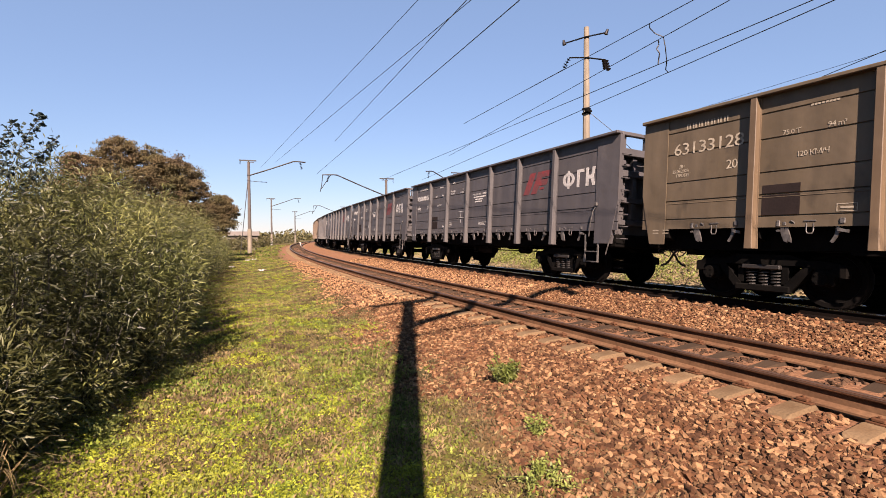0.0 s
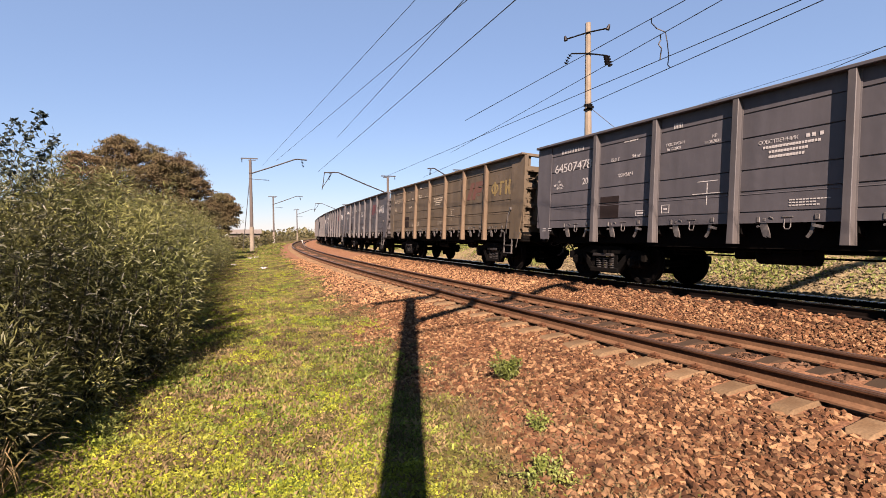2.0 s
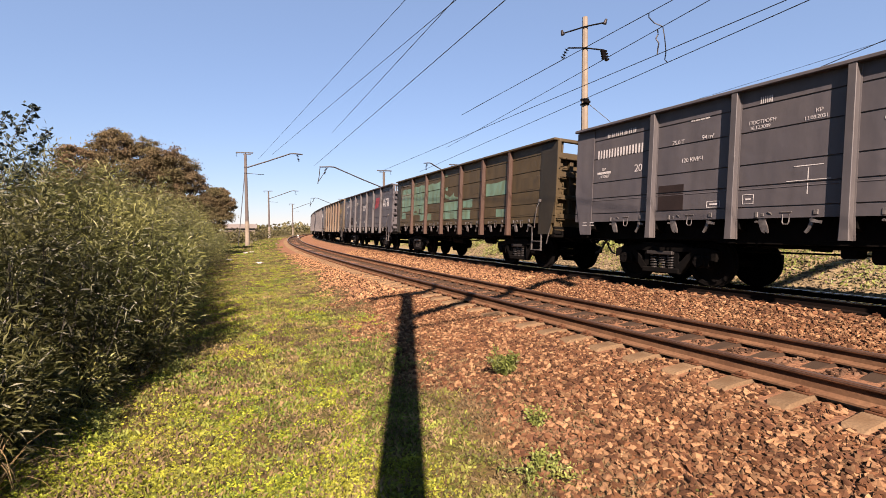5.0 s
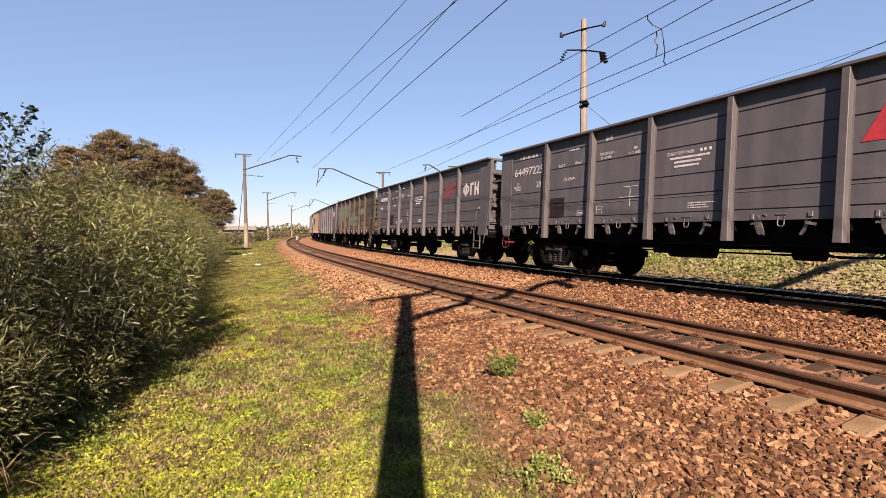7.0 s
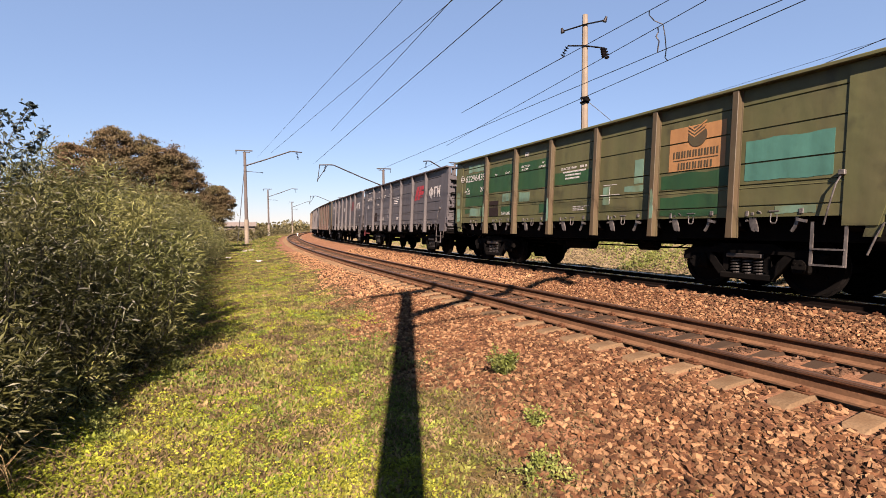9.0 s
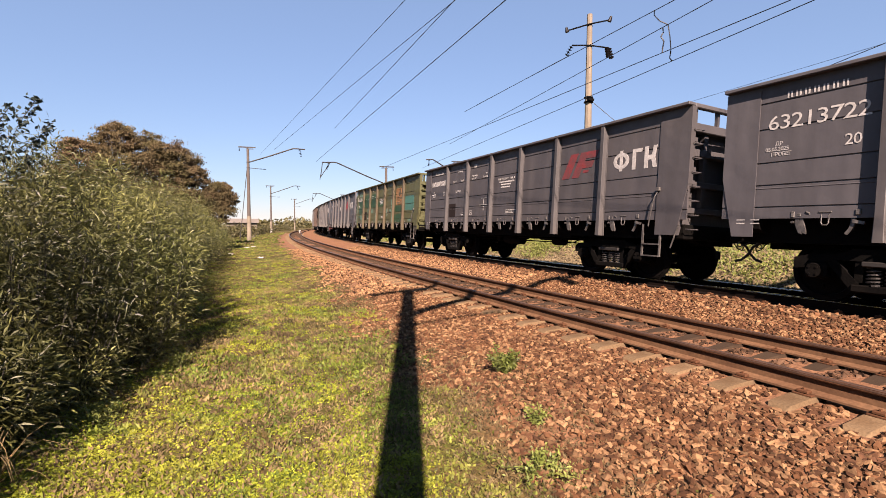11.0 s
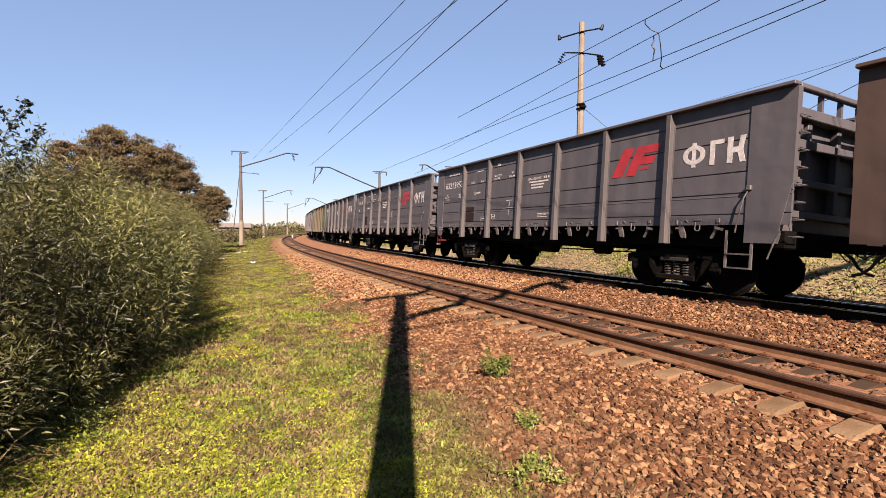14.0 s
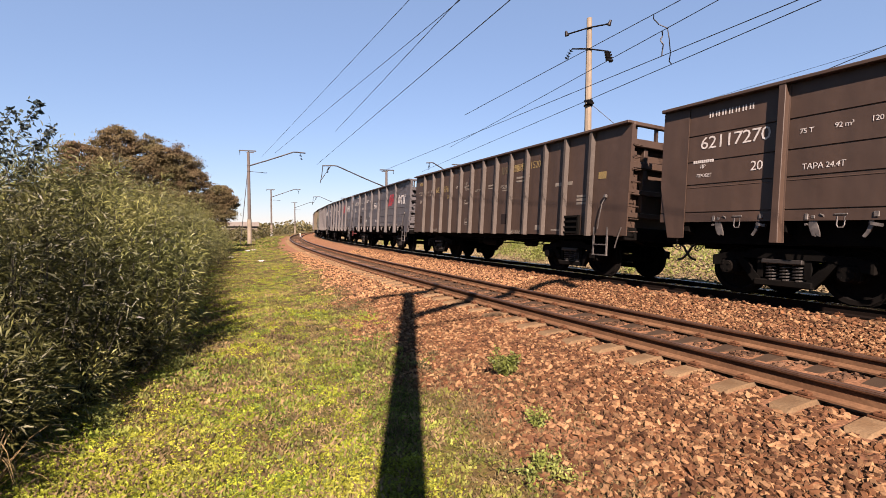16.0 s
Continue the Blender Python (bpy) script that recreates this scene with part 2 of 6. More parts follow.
def build_ground():
    gx, gy = graded(-3000, 3000, -9.0, 12.0, 0.14), graded(-2500, 3500, 0.0, 26.0, 0.16)
    X, Y = np.meshgrid(gx, gy)
    s, u = to_line(X.ravel(), np.clip(Y.ravel(), -250, 450))
    z = np.interp(u, SECTION_U, SECTION_Z).reshape(X.shape)
    z = z + relief(X.ravel(), Y.ravel(), u).reshape(X.shape)
    verts = np.stack([X, Y, z], -1).reshape(-1, 3)
    nx, ny = len(gx), len(gy)
    idx = np.arange(nx * ny).reshape(ny, nx)
    faces = np.stack([idx[:-1, :-1], idx[:-1, 1:], idx[1:, 1:], idx[1:, :-1]], -1).reshape(-1, 4)
    ob = mesh_ob("ground", verts.tolist(), faces.tolist(), GROUND, smooth=True)
    # how much ballast, soil or grass lies on each place
    me = ob.data
    layer = me.attributes.new("gravel", "FLOAT", "POINT")
    edge = np.array([noise.noise((a * 0.7, b * 0.7, 9)) * 0.5 + noise.noise((a * 2.5, b * 2.5, 3)) * 0.25 if abs(a) < 40 and abs(b) < 100 else 0 for a, b in zip(X.ravel(), Y.ravel())])
    inner = -2.55 + 1.0 * np.clip((s - 6) / 16, 0, 1)
    g = np.clip((u - inner + edge * 0.9) / 0.9 + 0.5, 0, 1) * np.clip((14.0 - u + edge * 3) / 2.5, 0, 1)
    layer.data.foreach_set("value", g.astype(np.float32))
    pale = me.attributes.new("pale", "FLOAT", "POINT")
    pale.data.foreach_set("value", np.clip((u - 7.1 + edge * 1.2) / 0.5, 0, 1).astype(np.float32))
    tagged(ob, "grassy ground with a ballast bed along the railway", "ground", kind="structure")
    return ob


def ground_material():
    m = material("ground_cover", (0.18, 0.165, 0.038), 0.95, spots=(0.26, 0.165, 0.07), spot_scale=0.9, spot_amount=0.9, fine=26, fine_amount=0.6, bump=0.9, bump_scale=30, contrast=(0.42, 0.6), spec=0.12)
    n, l = m.node_tree.nodes, m.node_tree.links
    tone = next(x for x in n if x.type == "HUE_SAT")
    b = n["Principled BSDF"]
    at = n.new("ShaderNodeAttribute")
    at.attribute_name = "gravel"
    bed = n.new("ShaderNodeTexVoronoi")
    bed.inputs["Scale"].default_value = 17
    pos = n.new("ShaderNodeTexCoord")
    l.new(pos.outputs["Object"], bed.inputs["Vector"])
    cr = n.new("ShaderNodeValToRGB")
    cr.color_ramp.elements[0].color, cr.color_ramp.elements[1].color = (0.078, 0.037, 0.02, 1), (0.175, 0.09, 0.047, 1)
    l.new(bed.outputs["Color"], cr.inputs["Fac"])
    mix = n.new("ShaderNodeMix")
    mix.data_type = "RGBA"
    l.new(at.outputs["Fac"], mix.inputs[0])
    l.new(tone.outputs["Color"], mix.inputs[6])
    bank = n.new("ShaderNodeAttribute")          # the far bank is of paler gravel
    bank.attribute_name = "pale"
    gravel = n.new("ShaderNodeValToRGB")
    gravel.color_ramp.elements[0].color, gravel.color_ramp.elements[1].color = (0.07, 0.055, 0.026, 1), (0.2, 0.155, 0.085, 1)
    l.new(bed.outputs["Color"], gravel.inputs["Fac"])
    both = n.new("ShaderNodeMix")
    both.data_type = "RGBA"
    l.new(bank.outputs["Fac"], both.inputs[0])
    l.new(cr.outputs["Color"], both.inputs[6])
    l.new(gravel.outputs["Color"], both.inputs[7])
    l.new(both.outputs[2], mix.inputs[7])
    l.new(mix.outputs[2], b.inputs["Base Color"])
    return m


GROUND = ground_material()
build_ground()


# ---- the two tracks ----
def sweep(name, outline, u0, z0, tilt, s0, s1, step, mat, parent, label=""):
    """An outline of (right, up) pairs carried along the line."""
    ss = np.arange(s0, s1 + step / 2, step)
    verts, faces, k = [], [], len(outline)
    for s in ss:
        for a, b in outline:
            verts.append(on_line(s, u0 + a, z0 + b + a * tilt))
    for i in range(len(ss) - 1):
        for j in range(k):
            faces.append((i * k + j, i * k + (j + 1) % k, (i + 1) * k + (j + 1) % k, (i + 1) * k + j))
    faces += [tuple(range(k))[::-1], tuple(range((len(ss) - 1) * k, len(ss) * k))]
    return mesh_ob(name, verts, faces, mat, parent, label)


RAIL_SHAPE = [(-0.036, -0.004), (-0.037, -0.032), (-0.034, -0.04), (-0.010, -0.05), (-0.010, -0.145), (-0.03, -0.16), (-0.075, -0.168), (-0.075, -0.18),
              (0.075, -0.18), (0.075, -0.168), (0.03, -0.16), (0.010, -0.145), (0.010, -0.05), (0.034, -0.04), (0.037, -0.032), (0.036, -0.004)]
HEAD_SHAPE = [(-0.0385, -0.022), (-0.0375, -0.012), (-0.031, -0.003), (-0.018, 0.001), (0.018, 0.001), (0.031, -0.003), (0.0375, -0.012), (0.0385, -0.022)]
SLEEPER_STEP = 0.545


def sleeper_mesh(mat):
    """Pre-stressed sleeper: wide rail seats, a lower middle, bevelled ends."""
    bm = bmesh.new()
    prof = [(-1.35, 0.055, 0.10), (-1.29, 0.085, 0.0), (-0.98, 0.088, 0.0), (-0.6, 0.085, 0.0), (-0.3, 0.075, -0.035), (0.3, 0.075, -0.035), (0.6, 0.085, 0.0), (0.98, 0.088, 0.0), (1.29, 0.085, 0.0), (1.35, 0.055, 0.10)]
    rows = []
    for i, (x, w, drop) in enumerate(prof):
        top = -0.10 if i in (0, len(prof) - 1) else (drop if drop < 0 else (-0.028 if i in (1, len(prof) - 2) else 0.0))
        rows.append([bm.verts.new((x, -w - 0.06, -0.2)), bm.verts.new((x, -w, top)), bm.verts.new((x, w, top)), bm.verts.new((x, w + 0.06, -0.2))])
    for a, b in zip(rows, rows[1:]):
        for k in range(3):
            bm.faces.new((a[k], a[k + 1], b[k + 1], b[k]))
    bm.faces.new(rows[0])
    bm.faces.new(rows[-1][::-1])
    bmesh.ops.recalc_face_normals(bm, faces=bm.faces)
    me = bpy.data.meshes.new("sleeper")
    bm.to_mesh(me)
    bm.free()
    me.materials.append(mat)
    return me


def clip_mesh():
    """A rail fastening: plate, spring clip and bolt on each side of the foot."""
    bm = bmesh.new()
    box(bm, -0.15, 0.15, -0.08, 0.08, 0.0, 0.018, 0.004)
    for sx in (-1, 1):
        box(bm, sx * 0.07, sx * 0.14, -0.05, 0.05, 0.018, 0.05, 0.008)
        rod(bm, (sx * 0.105, 0, 0.03), (sx * 0.105, 0, 0.066), 0.014, sides=6)
    me = bpy.data.meshes.new("rail_clip")
    bm.to_mesh(me)
    bm.free()
    me.materials.append(RAIL_RUST)
    return me


SLEEPER, SLEEPER_FAR, CLIP = sleeper_mesh(CONCRETE), sleeper_mesh(DARKER_CONCRETE), clip_mesh()


FOOT_SHAPE = [(-0.078, -0.184), (-0.078, -0.165), (-0.032, -0.154), (-0.0125, -0.138), (-0.0125, -0.09), (0.0125, -0.09), (0.0125, -0.138), (0.032, -0.154), (0.078, -0.165), (0.078, -0.184)]


def build_track(label, u0, z0, cant, head, side, foot):
    track = tagged(new("railway_track"), label, "railway track", kind="structure")
    for i in range(2):
        u, z = u0 + i * GAUGE, z0 + i * GAUGE * cant
        r = sweep("rail", RAIL_SHAPE, u, z, cant, -200, 330, 2.0, side, track, "rust-brown steel rail")
        sweep("rail_foot", FOOT_SHAPE, u, z, cant, -200, 330, 2.0, foot, r, "dusty rail foot")
        sweep("rail_head", HEAD_SHAPE, u, z, cant, -200, 330, 2.0, head, r, "worn bare running surface")
    tilt = math.degrees(-math.atan(cant))
    for i in range(-8, 215):
        s = i * SLEEPER_STEP + 0.21
        p = on_line(s, u0 + GAUGE / 2, z0 - 0.187 + cant * GAUGE / 2)
        wobble = random.uniform(-1.2, 1.2)
        sl = share("sleeper", SLEEPER if u0 == 0 else SLEEPER_FAR, track, pose(p.x + random.uniform(-0.01, 0.01), p.y, p.z + random.uniform(-0.008, 0.004), 0, tilt, math.degrees(heading(s)) + wobble))
        if -3 < s < 40:
            for x in (-GAUGE / 2, GAUGE / 2):
                share("rail_clip", CLIP, sl, pose(x, 0, 0.0))
    return track


near_track = build_track("empty railway track with rust-brown rails on concrete sleepers", 0.0, 0.0, CANT, RAIL_HEAD, RAIL_RUST, FOOT_DUST)
# rails and feet here take the copy darkened for the train's shade
far_track = build_track("railway track with bright rails carrying the freight train", TRACK_GAP, FAR_Z, CANT_FAR, RAIL_SHINE, RAIL_SHADED, RAIL_SHADED)

# ---- the freight train ----
def paint(name, base, dirt, amount=0.6, scale=1.6, rough=0.6, contrast=(0.38, 0.7), spec=0.35, fine=35, streaks=0.16, smudges=0.0):
    """Steel plate paint: dusty fields, rain streaks, scuffed smudges, faint dents, and a tone of its own for each plate."""
    m = material(name, base, rough, 0.0, spots=dirt, spot_scale=scale, spot_amount=amount, spot_detail=8, fine=fine, fine_amount=0.05, contrast=contrast, spec=spec, stretch=(1, 1, 0.45), deep=0.30)
    n, l = m.node_tree.nodes, m.node_tree.links
    b = n["Principled BSDF"]
    tone = next(x for x in n if x.type == "HUE_SAT")
    at = n.new("ShaderNodeTexCoord")

    def field(size, stretch, lo, hi, to_lo, to_hi, detail=5):
        fit, tex, ramp = n.new("ShaderNodeMapping"), n.new("ShaderNodeTexNoise"), n.new("ShaderNodeMapRange")
        fit.inputs["Scale"].default_value = stretch
        tex.inputs["Scale"].default_value, tex.inputs["Detail"].default_value = size, detail
        ramp.inputs["From Min"].default_value, ramp.inputs["From Max"].default_value = lo, hi
        ramp.inputs["To Min"].default_value, ramp.inputs["To Max"].default_value = to_lo, to_hi
        l.new(at.outputs["Object"], fit.inputs["Vector"])
        l.new(fit.outputs["Vector"], tex.inputs["Vector"])
        l.new(tex.outputs["Fac"], ramp.inputs["Value"])
        return tex, ramp.outputs["Result"]

    value = tone.inputs["Value"].links[0].from_socket
    plate, each = n.new("ShaderNodeObjectInfo"), n.new("ShaderNodeMapRange")
    each.inputs["To Min"].default_value, each.inputs["To Max"].default_value = 0.94, 1.06
    l.new(plate.outputs["Random"], each.inputs["Value"])
    for factor in (field(4.0, (1, 1, 0.09), 0.3, 0.7, 1 + streaks, 1 - streaks)[1], field(2.3, (1, 1, 0.8), 0.60, 0.72, 1.0, 1.0 - smudges, 6)[1], each.outputs["Result"]):
        times = n.new("ShaderNodeMath")
        times.operation = "MULTIPLY"
        l.new(value, times.inputs[0])
        l.new(factor, times.inputs[1])
        value = times.outputs[0]
    l.new(value, tone.inputs["Value"])
    dents, _ = field(2.6, (1, 1, 1), 0, 1, 0, 1, 2)
    relief = n.new("ShaderNodeBump")
    relief.inputs["Strength"].default_value, relief.inputs["Distance"].default_value = 0.5, 0.03
    l.new(dents.outputs["Fac"], relief.inputs["Height"])
    l.new(relief.outputs["Normal"], b.inputs["Normal"])
    return m


GREY = paint("dusty_dark_grey_paint", (0.119, 0.112, 0.121), (0.165, 0.147, 0.138), 0.55)
GREY_NEW = paint("dark_grey_paint", (0.127, 0.122, 0.134), (0.162, 0.15, 0.153), 0.4)
OLIVE = paint("dusty_olive_brown_paint", (0.17, 0.127, 0.075), (0.235, 0.18, 0.118), 0.7, smudges=0.45)
TAN_POST = paint("dusty_tan_post_paint", (0.205, 0.138, 0.078), (0.275, 0.195, 0.12), 0.7, smudges=0.2)
RUST = paint("rust_brown_paint", (0.1, 0.07, 0.026), (0.135, 0.096, 0.04), 0.7, 2.2, smudges=0.35)
GREEN = paint("mossy_green_paint", (0.145, 0.155, 0.055), (0.17, 0.155, 0.065), 0.7, 2.2, smudges=0.35)
BROWN = paint("red_brown_paint", (0.086, 0.05, 0.032), (0.108, 0.067, 0.046), 0.5)
DUSTY_POST = paint("dusty_grey_post_paint", (0.118, 0.112, 0.116), (0.16, 0.14, 0.126), 0.7)
PALE_POST = paint("dusty_pale_post_paint", (0.1, 0.08, 0.065), (0.135, 0.108, 0.09), 0.6)
DARK_OLIVE = paint("dark_olive_paint", (0.030, 0.024, 0.010), (0.048, 0.035, 0.015), 0.7, 2.2)
POST_BROWN = paint("brown_post_paint", (0.13, 0.085, 0.042), (0.12, 0.11, 0.05), 0.7, 2.5)
BURNT = paint("burnt_brown_post_paint", (0.085, 0.043, 0.025), (0.12, 0.062, 0.036), 0.6)
TAN = paint("tan_brown_paint", (0.20, 0.135, 0.085), (0.27, 0.19, 0.125), 0.7)
TURQUOISE = paint("turquoise_patch_paint", (0.22, 0.40, 0.29), (0.19, 0.25, 0.13), 0.75, 3.5, contrast=(0.45, 0.62), smudges=0.35)
DEEP_GREEN = paint("deep_green_band", (0.016, 0.10, 0.03), (0.05, 0.125, 0.035), 0.6, 2.4, smudges=0.35)
TEAL = paint("teal_patch", (0.085, 0.30, 0.235), (0.10, 0.31, 0.24), 0.4)
ORANGE = paint("orange_board", (0.68, 0.34, 0.12), (0.58, 0.31, 0.13), 0.5)
WHITE = material("white_lettering", (1.05, 1.02, 0.98), 0.7, spots=(0.62, 0.6, 0.56), spot_scale=9, spot_amount=0.6, fine=50)
FADED = material("faded_lettering", (0.46, 0.41, 0.34), 0.8, spots=(0.24, 0.2, 0.15), spot_scale=6, spot_amount=0.7)
YELLOW = material("yellow_lettering", (0.46, 0.33, 0.10), 0.7, spots=(0.3, 0.22, 0.09), spot_scale=5, spot_amount=0.6)
RED = material("red_paint", (0.78, 0.03, 0.04), 0.55, spots=(0.36, 0.03, 0.03), spot_scale=4, spot_amount=0.5)
WORN_RED = material("worn_red_paint", (0.46, 0.032, 0.04), 0.7, spots=(0.2, 0.06, 0.06), spot_scale=5, spot_amount=0.8, contrast=(0.35, 0.6))
CREAM = material("cream_lettering", (0.85, 0.74, 0.56), 0.8, spots=(0.45, 0.38, 0.28), spot_scale=6, spot_amount=0.7)
DULL_RED = material("faded_red_paint", (0.24, 0.075, 0.045), 0.8, spots=(0.2, 0.1, 0.06), spot_scale=4, spot_amount=0.7)
WHEEL_RED = material("dull_red_handwheel", (0.26, 0.02, 0.02), 0.5, spots=(0.12, 0.02, 0.02), spot_scale=6)
STENCIL = material("dark_stencil_square", (0.042, 0.031, 0.03), 0.9, spots=(0.062, 0.043, 0.04), spec=0.08)
RUBBER = material("black_rubber", (0.012, 0.012, 0.012), 0.7)
# as near-black as the bogies, with the underside shade in the colour
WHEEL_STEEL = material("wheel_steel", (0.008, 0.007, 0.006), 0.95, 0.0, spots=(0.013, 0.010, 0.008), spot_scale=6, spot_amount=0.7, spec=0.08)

HALF, SIDE, WALL, RIM = 6.65, 1.582, 1.43, 3.57
FLOOR_Z, PANEL_Z = 1.4, 1.29
POSTS = [4.325, 2.595, 0.865, -0.865, -2.595, -4.325]
THIN_POSTS = [5.42, 4.44, 3.54, 2.65, 1.77, 0.88, 0.0, -0.88, -1.77, -2.65, -3.54, -4.44, -5.42]
LETTER = Matrix(((0, 0, -1, 0), (-1, 0, 0, 0), (0, 1, 0, 0), (0, 0, 0, 1)))   # writing on the side towards the camera
MESHES = {}


def kept(key, make, mat):
    """A mesh made once for each shape and paint."""
    if (key, mat.name) not in MESHES:
        bm = bmesh.new()
        make(bm)
        me = bpy.data.meshes.new(key if isinstance(key, str) else key[0])
        bm.to_mesh(me)
        bm.free()
        me.materials.append(mat)
        MESHES[key, mat.name] = me
    return MESHES[key, mat.name]


def make_panel(y0, y1, ribs, z0=PANEL_Z):
    """A pressed steel side panel, its level grooves rolled into the one sheet."""
    def make(bm):
        out, face = [], WALL + 0.035
        for z in ribs:
            if 1.8 < z < 2.1:       # the lap of the two sheets
                out += [(face, z - 0.062), (face + 0.006, z - 0.056), (face + 0.006, z - 0.048), (face, z - 0.042)]
            out += [(face, z - 0.014), (face - 0.022, z - 0.006), (face - 0.022, z + 0.006), (face, z + 0.014)]
        prism(bm, [(WALL, z0), (face, z0)] + out + [(face, RIM - 0.06), (WALL, RIM - 0.06)], "y", y0, y1)
    return make


def make_end_plate(sign, width=None, foot=0.98):
    """The plain corner plate, its lower edge cut back towards the wagon's middle."""
    def make(bm):
        inner = HALF - (width or (0.73 if sign > 0 else 0.58))
        y = [HALF, HALF, HALF - 0.22, inner, inner]
        z = [RIM - 0.07, 2.0, foot, foot, RIM - 0.07]
        prism(bm, [(sign * a, b) for a, b in zip(y, z)], "x", WALL + 0.036, WALL + 0.054)
    return make


def make_post(bm):
    """A folded side post with narrow flanges, wider at its foot."""
    rings = []
    for z, w, out in ((0.93, 0.1, SIDE), (1.25, 0.086, SIDE), (RIM - 0.066, 0.08, SIDE)):
        prof = [(WALL + 0.02, -w), (WALL + 0.046, -w), (WALL + 0.05, -w * 0.8), (out - 0.008, -w * 0.7), (out, -w * 0.6), (out, w * 0.6), (out - 0.008, w * 0.7), (WALL + 0.05, w * 0.8), (WALL + 0.046, w), (WALL + 0.02, w)]
        rings.append([bm.verts.new((x, y, z)) for x, y in prof])
    for a, b in zip(rings, rings[1:]):
        for i in range(10):
            bm.faces.new((a[i], a[(i + 1) % 10], b[(i + 1) % 10], b[i]))
    bm.faces.new(rings[0][::-1])
    bm.faces.new(rings[-1])
    bmesh.ops.recalc_face_normals(bm, faces=bm.faces)


def make_thin_post(bm):
    prism(bm, [(WALL + 0.02, -0.066), (SIDE - 0.004, -0.04), (SIDE - 0.004, 0.04), (WALL + 0.02, 0.066)], "z", 0.98, RIM - 0.066)


def make_rim(bm):
    for sx in (-1, 1):
        box(bm, sx * (WALL - 0.03), sx * (SIDE + 0.012), -HALF, HALF, RIM - 0.065, RIM, 0.012)
    for sy in (-1, 1):
        box(bm, -WALL + 0.03, WALL - 0.03, sy * (HALF - 0.12), sy * HALF, RIM - 0.09, RIM, 0.015)


def make_end_wall(bm):
    """The end wall between the corner plates: a sheet set back, deep level beams, short stanchions and a framed gap under the rim; front at +y."""
    box(bm, -WALL, WALL, HALF - 0.26, HALF - 0.22, 1.2, RIM - 0.46)
    for z, half, d in ((RIM - 0.46, 0.085, 0.2), (2.62, 0.075, 0.17), (2.0, 0.06, 0.14), (1.48, 0.06, 0.12)):
        box(bm, -WALL, WALL, HALF - 0.22, HALF - 0.22 + d, z - half, z + half, 0.012)
    for sx in (-1, 1):
        box(bm, sx * (WALL - 0.07), sx * (WALL + 0.034), HALF - 0.2, HALF - 0.002, 2.0, RIM - 0.067)
        prism(bm, [(HALF - 0.2, 2.0), (HALF - 0.002, 2.0), (HALF - 0.23, 0.98), (HALF - 0.4, 0.98)], "x", sx * (WALL - 0.06), sx * (WALL + 0.034))
        for z in (2.02, 2.28, 2.58, 2.86):
            box(bm, sx * (WALL - 0.16), sx * (WALL - 0.07), HALF - 0.12, HALF - 0.01, z - 0.045, z + 0.045, 0.008)
    for x in (-1.25, -0.6, 0.0, 0.6, 1.25):
        box(bm, x - 0.03, x + 0.03, HALF - 0.16, HALF - 0.09, RIM - 0.37, RIM - 0.067)
    for x in (-0.9, 0.0, 0.9):
        box(bm, x - 0.06, x + 0.06, HALF - 0.22, HALF - 0.1, 1.55, RIM - 0.55, 0.01)


def make_floor(bm):
    box(bm, -WALL, WALL, -HALF + 0.3, HALF - 0.3, FLOOR_Z - 0.06, FLOOR_Z)


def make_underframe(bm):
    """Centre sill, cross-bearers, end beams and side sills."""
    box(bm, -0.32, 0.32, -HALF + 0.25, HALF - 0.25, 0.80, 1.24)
    # added broad boxes that fill out the dark zone under the floor
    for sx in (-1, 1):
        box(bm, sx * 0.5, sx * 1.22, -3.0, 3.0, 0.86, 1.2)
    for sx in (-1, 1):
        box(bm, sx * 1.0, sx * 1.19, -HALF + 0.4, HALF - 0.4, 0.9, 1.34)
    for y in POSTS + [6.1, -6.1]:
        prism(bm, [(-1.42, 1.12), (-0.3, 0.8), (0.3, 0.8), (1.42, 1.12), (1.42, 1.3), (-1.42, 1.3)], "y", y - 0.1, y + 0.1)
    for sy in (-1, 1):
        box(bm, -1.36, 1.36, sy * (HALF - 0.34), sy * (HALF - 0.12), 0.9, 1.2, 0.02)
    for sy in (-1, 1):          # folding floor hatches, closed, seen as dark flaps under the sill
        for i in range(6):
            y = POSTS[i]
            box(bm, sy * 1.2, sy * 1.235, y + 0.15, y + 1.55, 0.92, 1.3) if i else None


def make_brakes(bm):
    """Air tank, cylinder and pull rods under the floor."""
    rod(bm, (-0.85, -0.2, 0.74), (-0.85, 0.75, 0.74), 0.15, sides=16)
    box(bm, -0.95, -0.75, -0.2, -0.1, 0.6, 0.9)
    box(bm, -0.95, -0.75, 0.6, 0.7, 0.6, 0.9)
    box(bm, -1.0, -0.6, 0.95, 1.15, 0.66, 0.95, 0.03)
    rod(bm, (-0.62, -2.0, 0.76), (-0.62, -1.55, 0.76), 0.13, sides=14)
    rod(bm, (-0.55, -3.2, 0.72), (-0.55, 3.2, 0.72), 0.017, sides=6)
    rod(bm, (-1.0, -2.8, 0.82), (-1.0, 2.6, 0.82), 0.02, sides=6)
    tube(bm, [(-1.05, -3.3, 0.9), (-1.05, -2.9, 0.72), (-1.05, -2.4, 0.7), (-1.05, -1.9, 0.86)], 0.015)
    for y in (-1.4, 0.0, 0.5, 1.5, 2.4):
        box(bm, -1.03, -0.5, y - 0.03, y + 0.03, 0.76, 0.92)


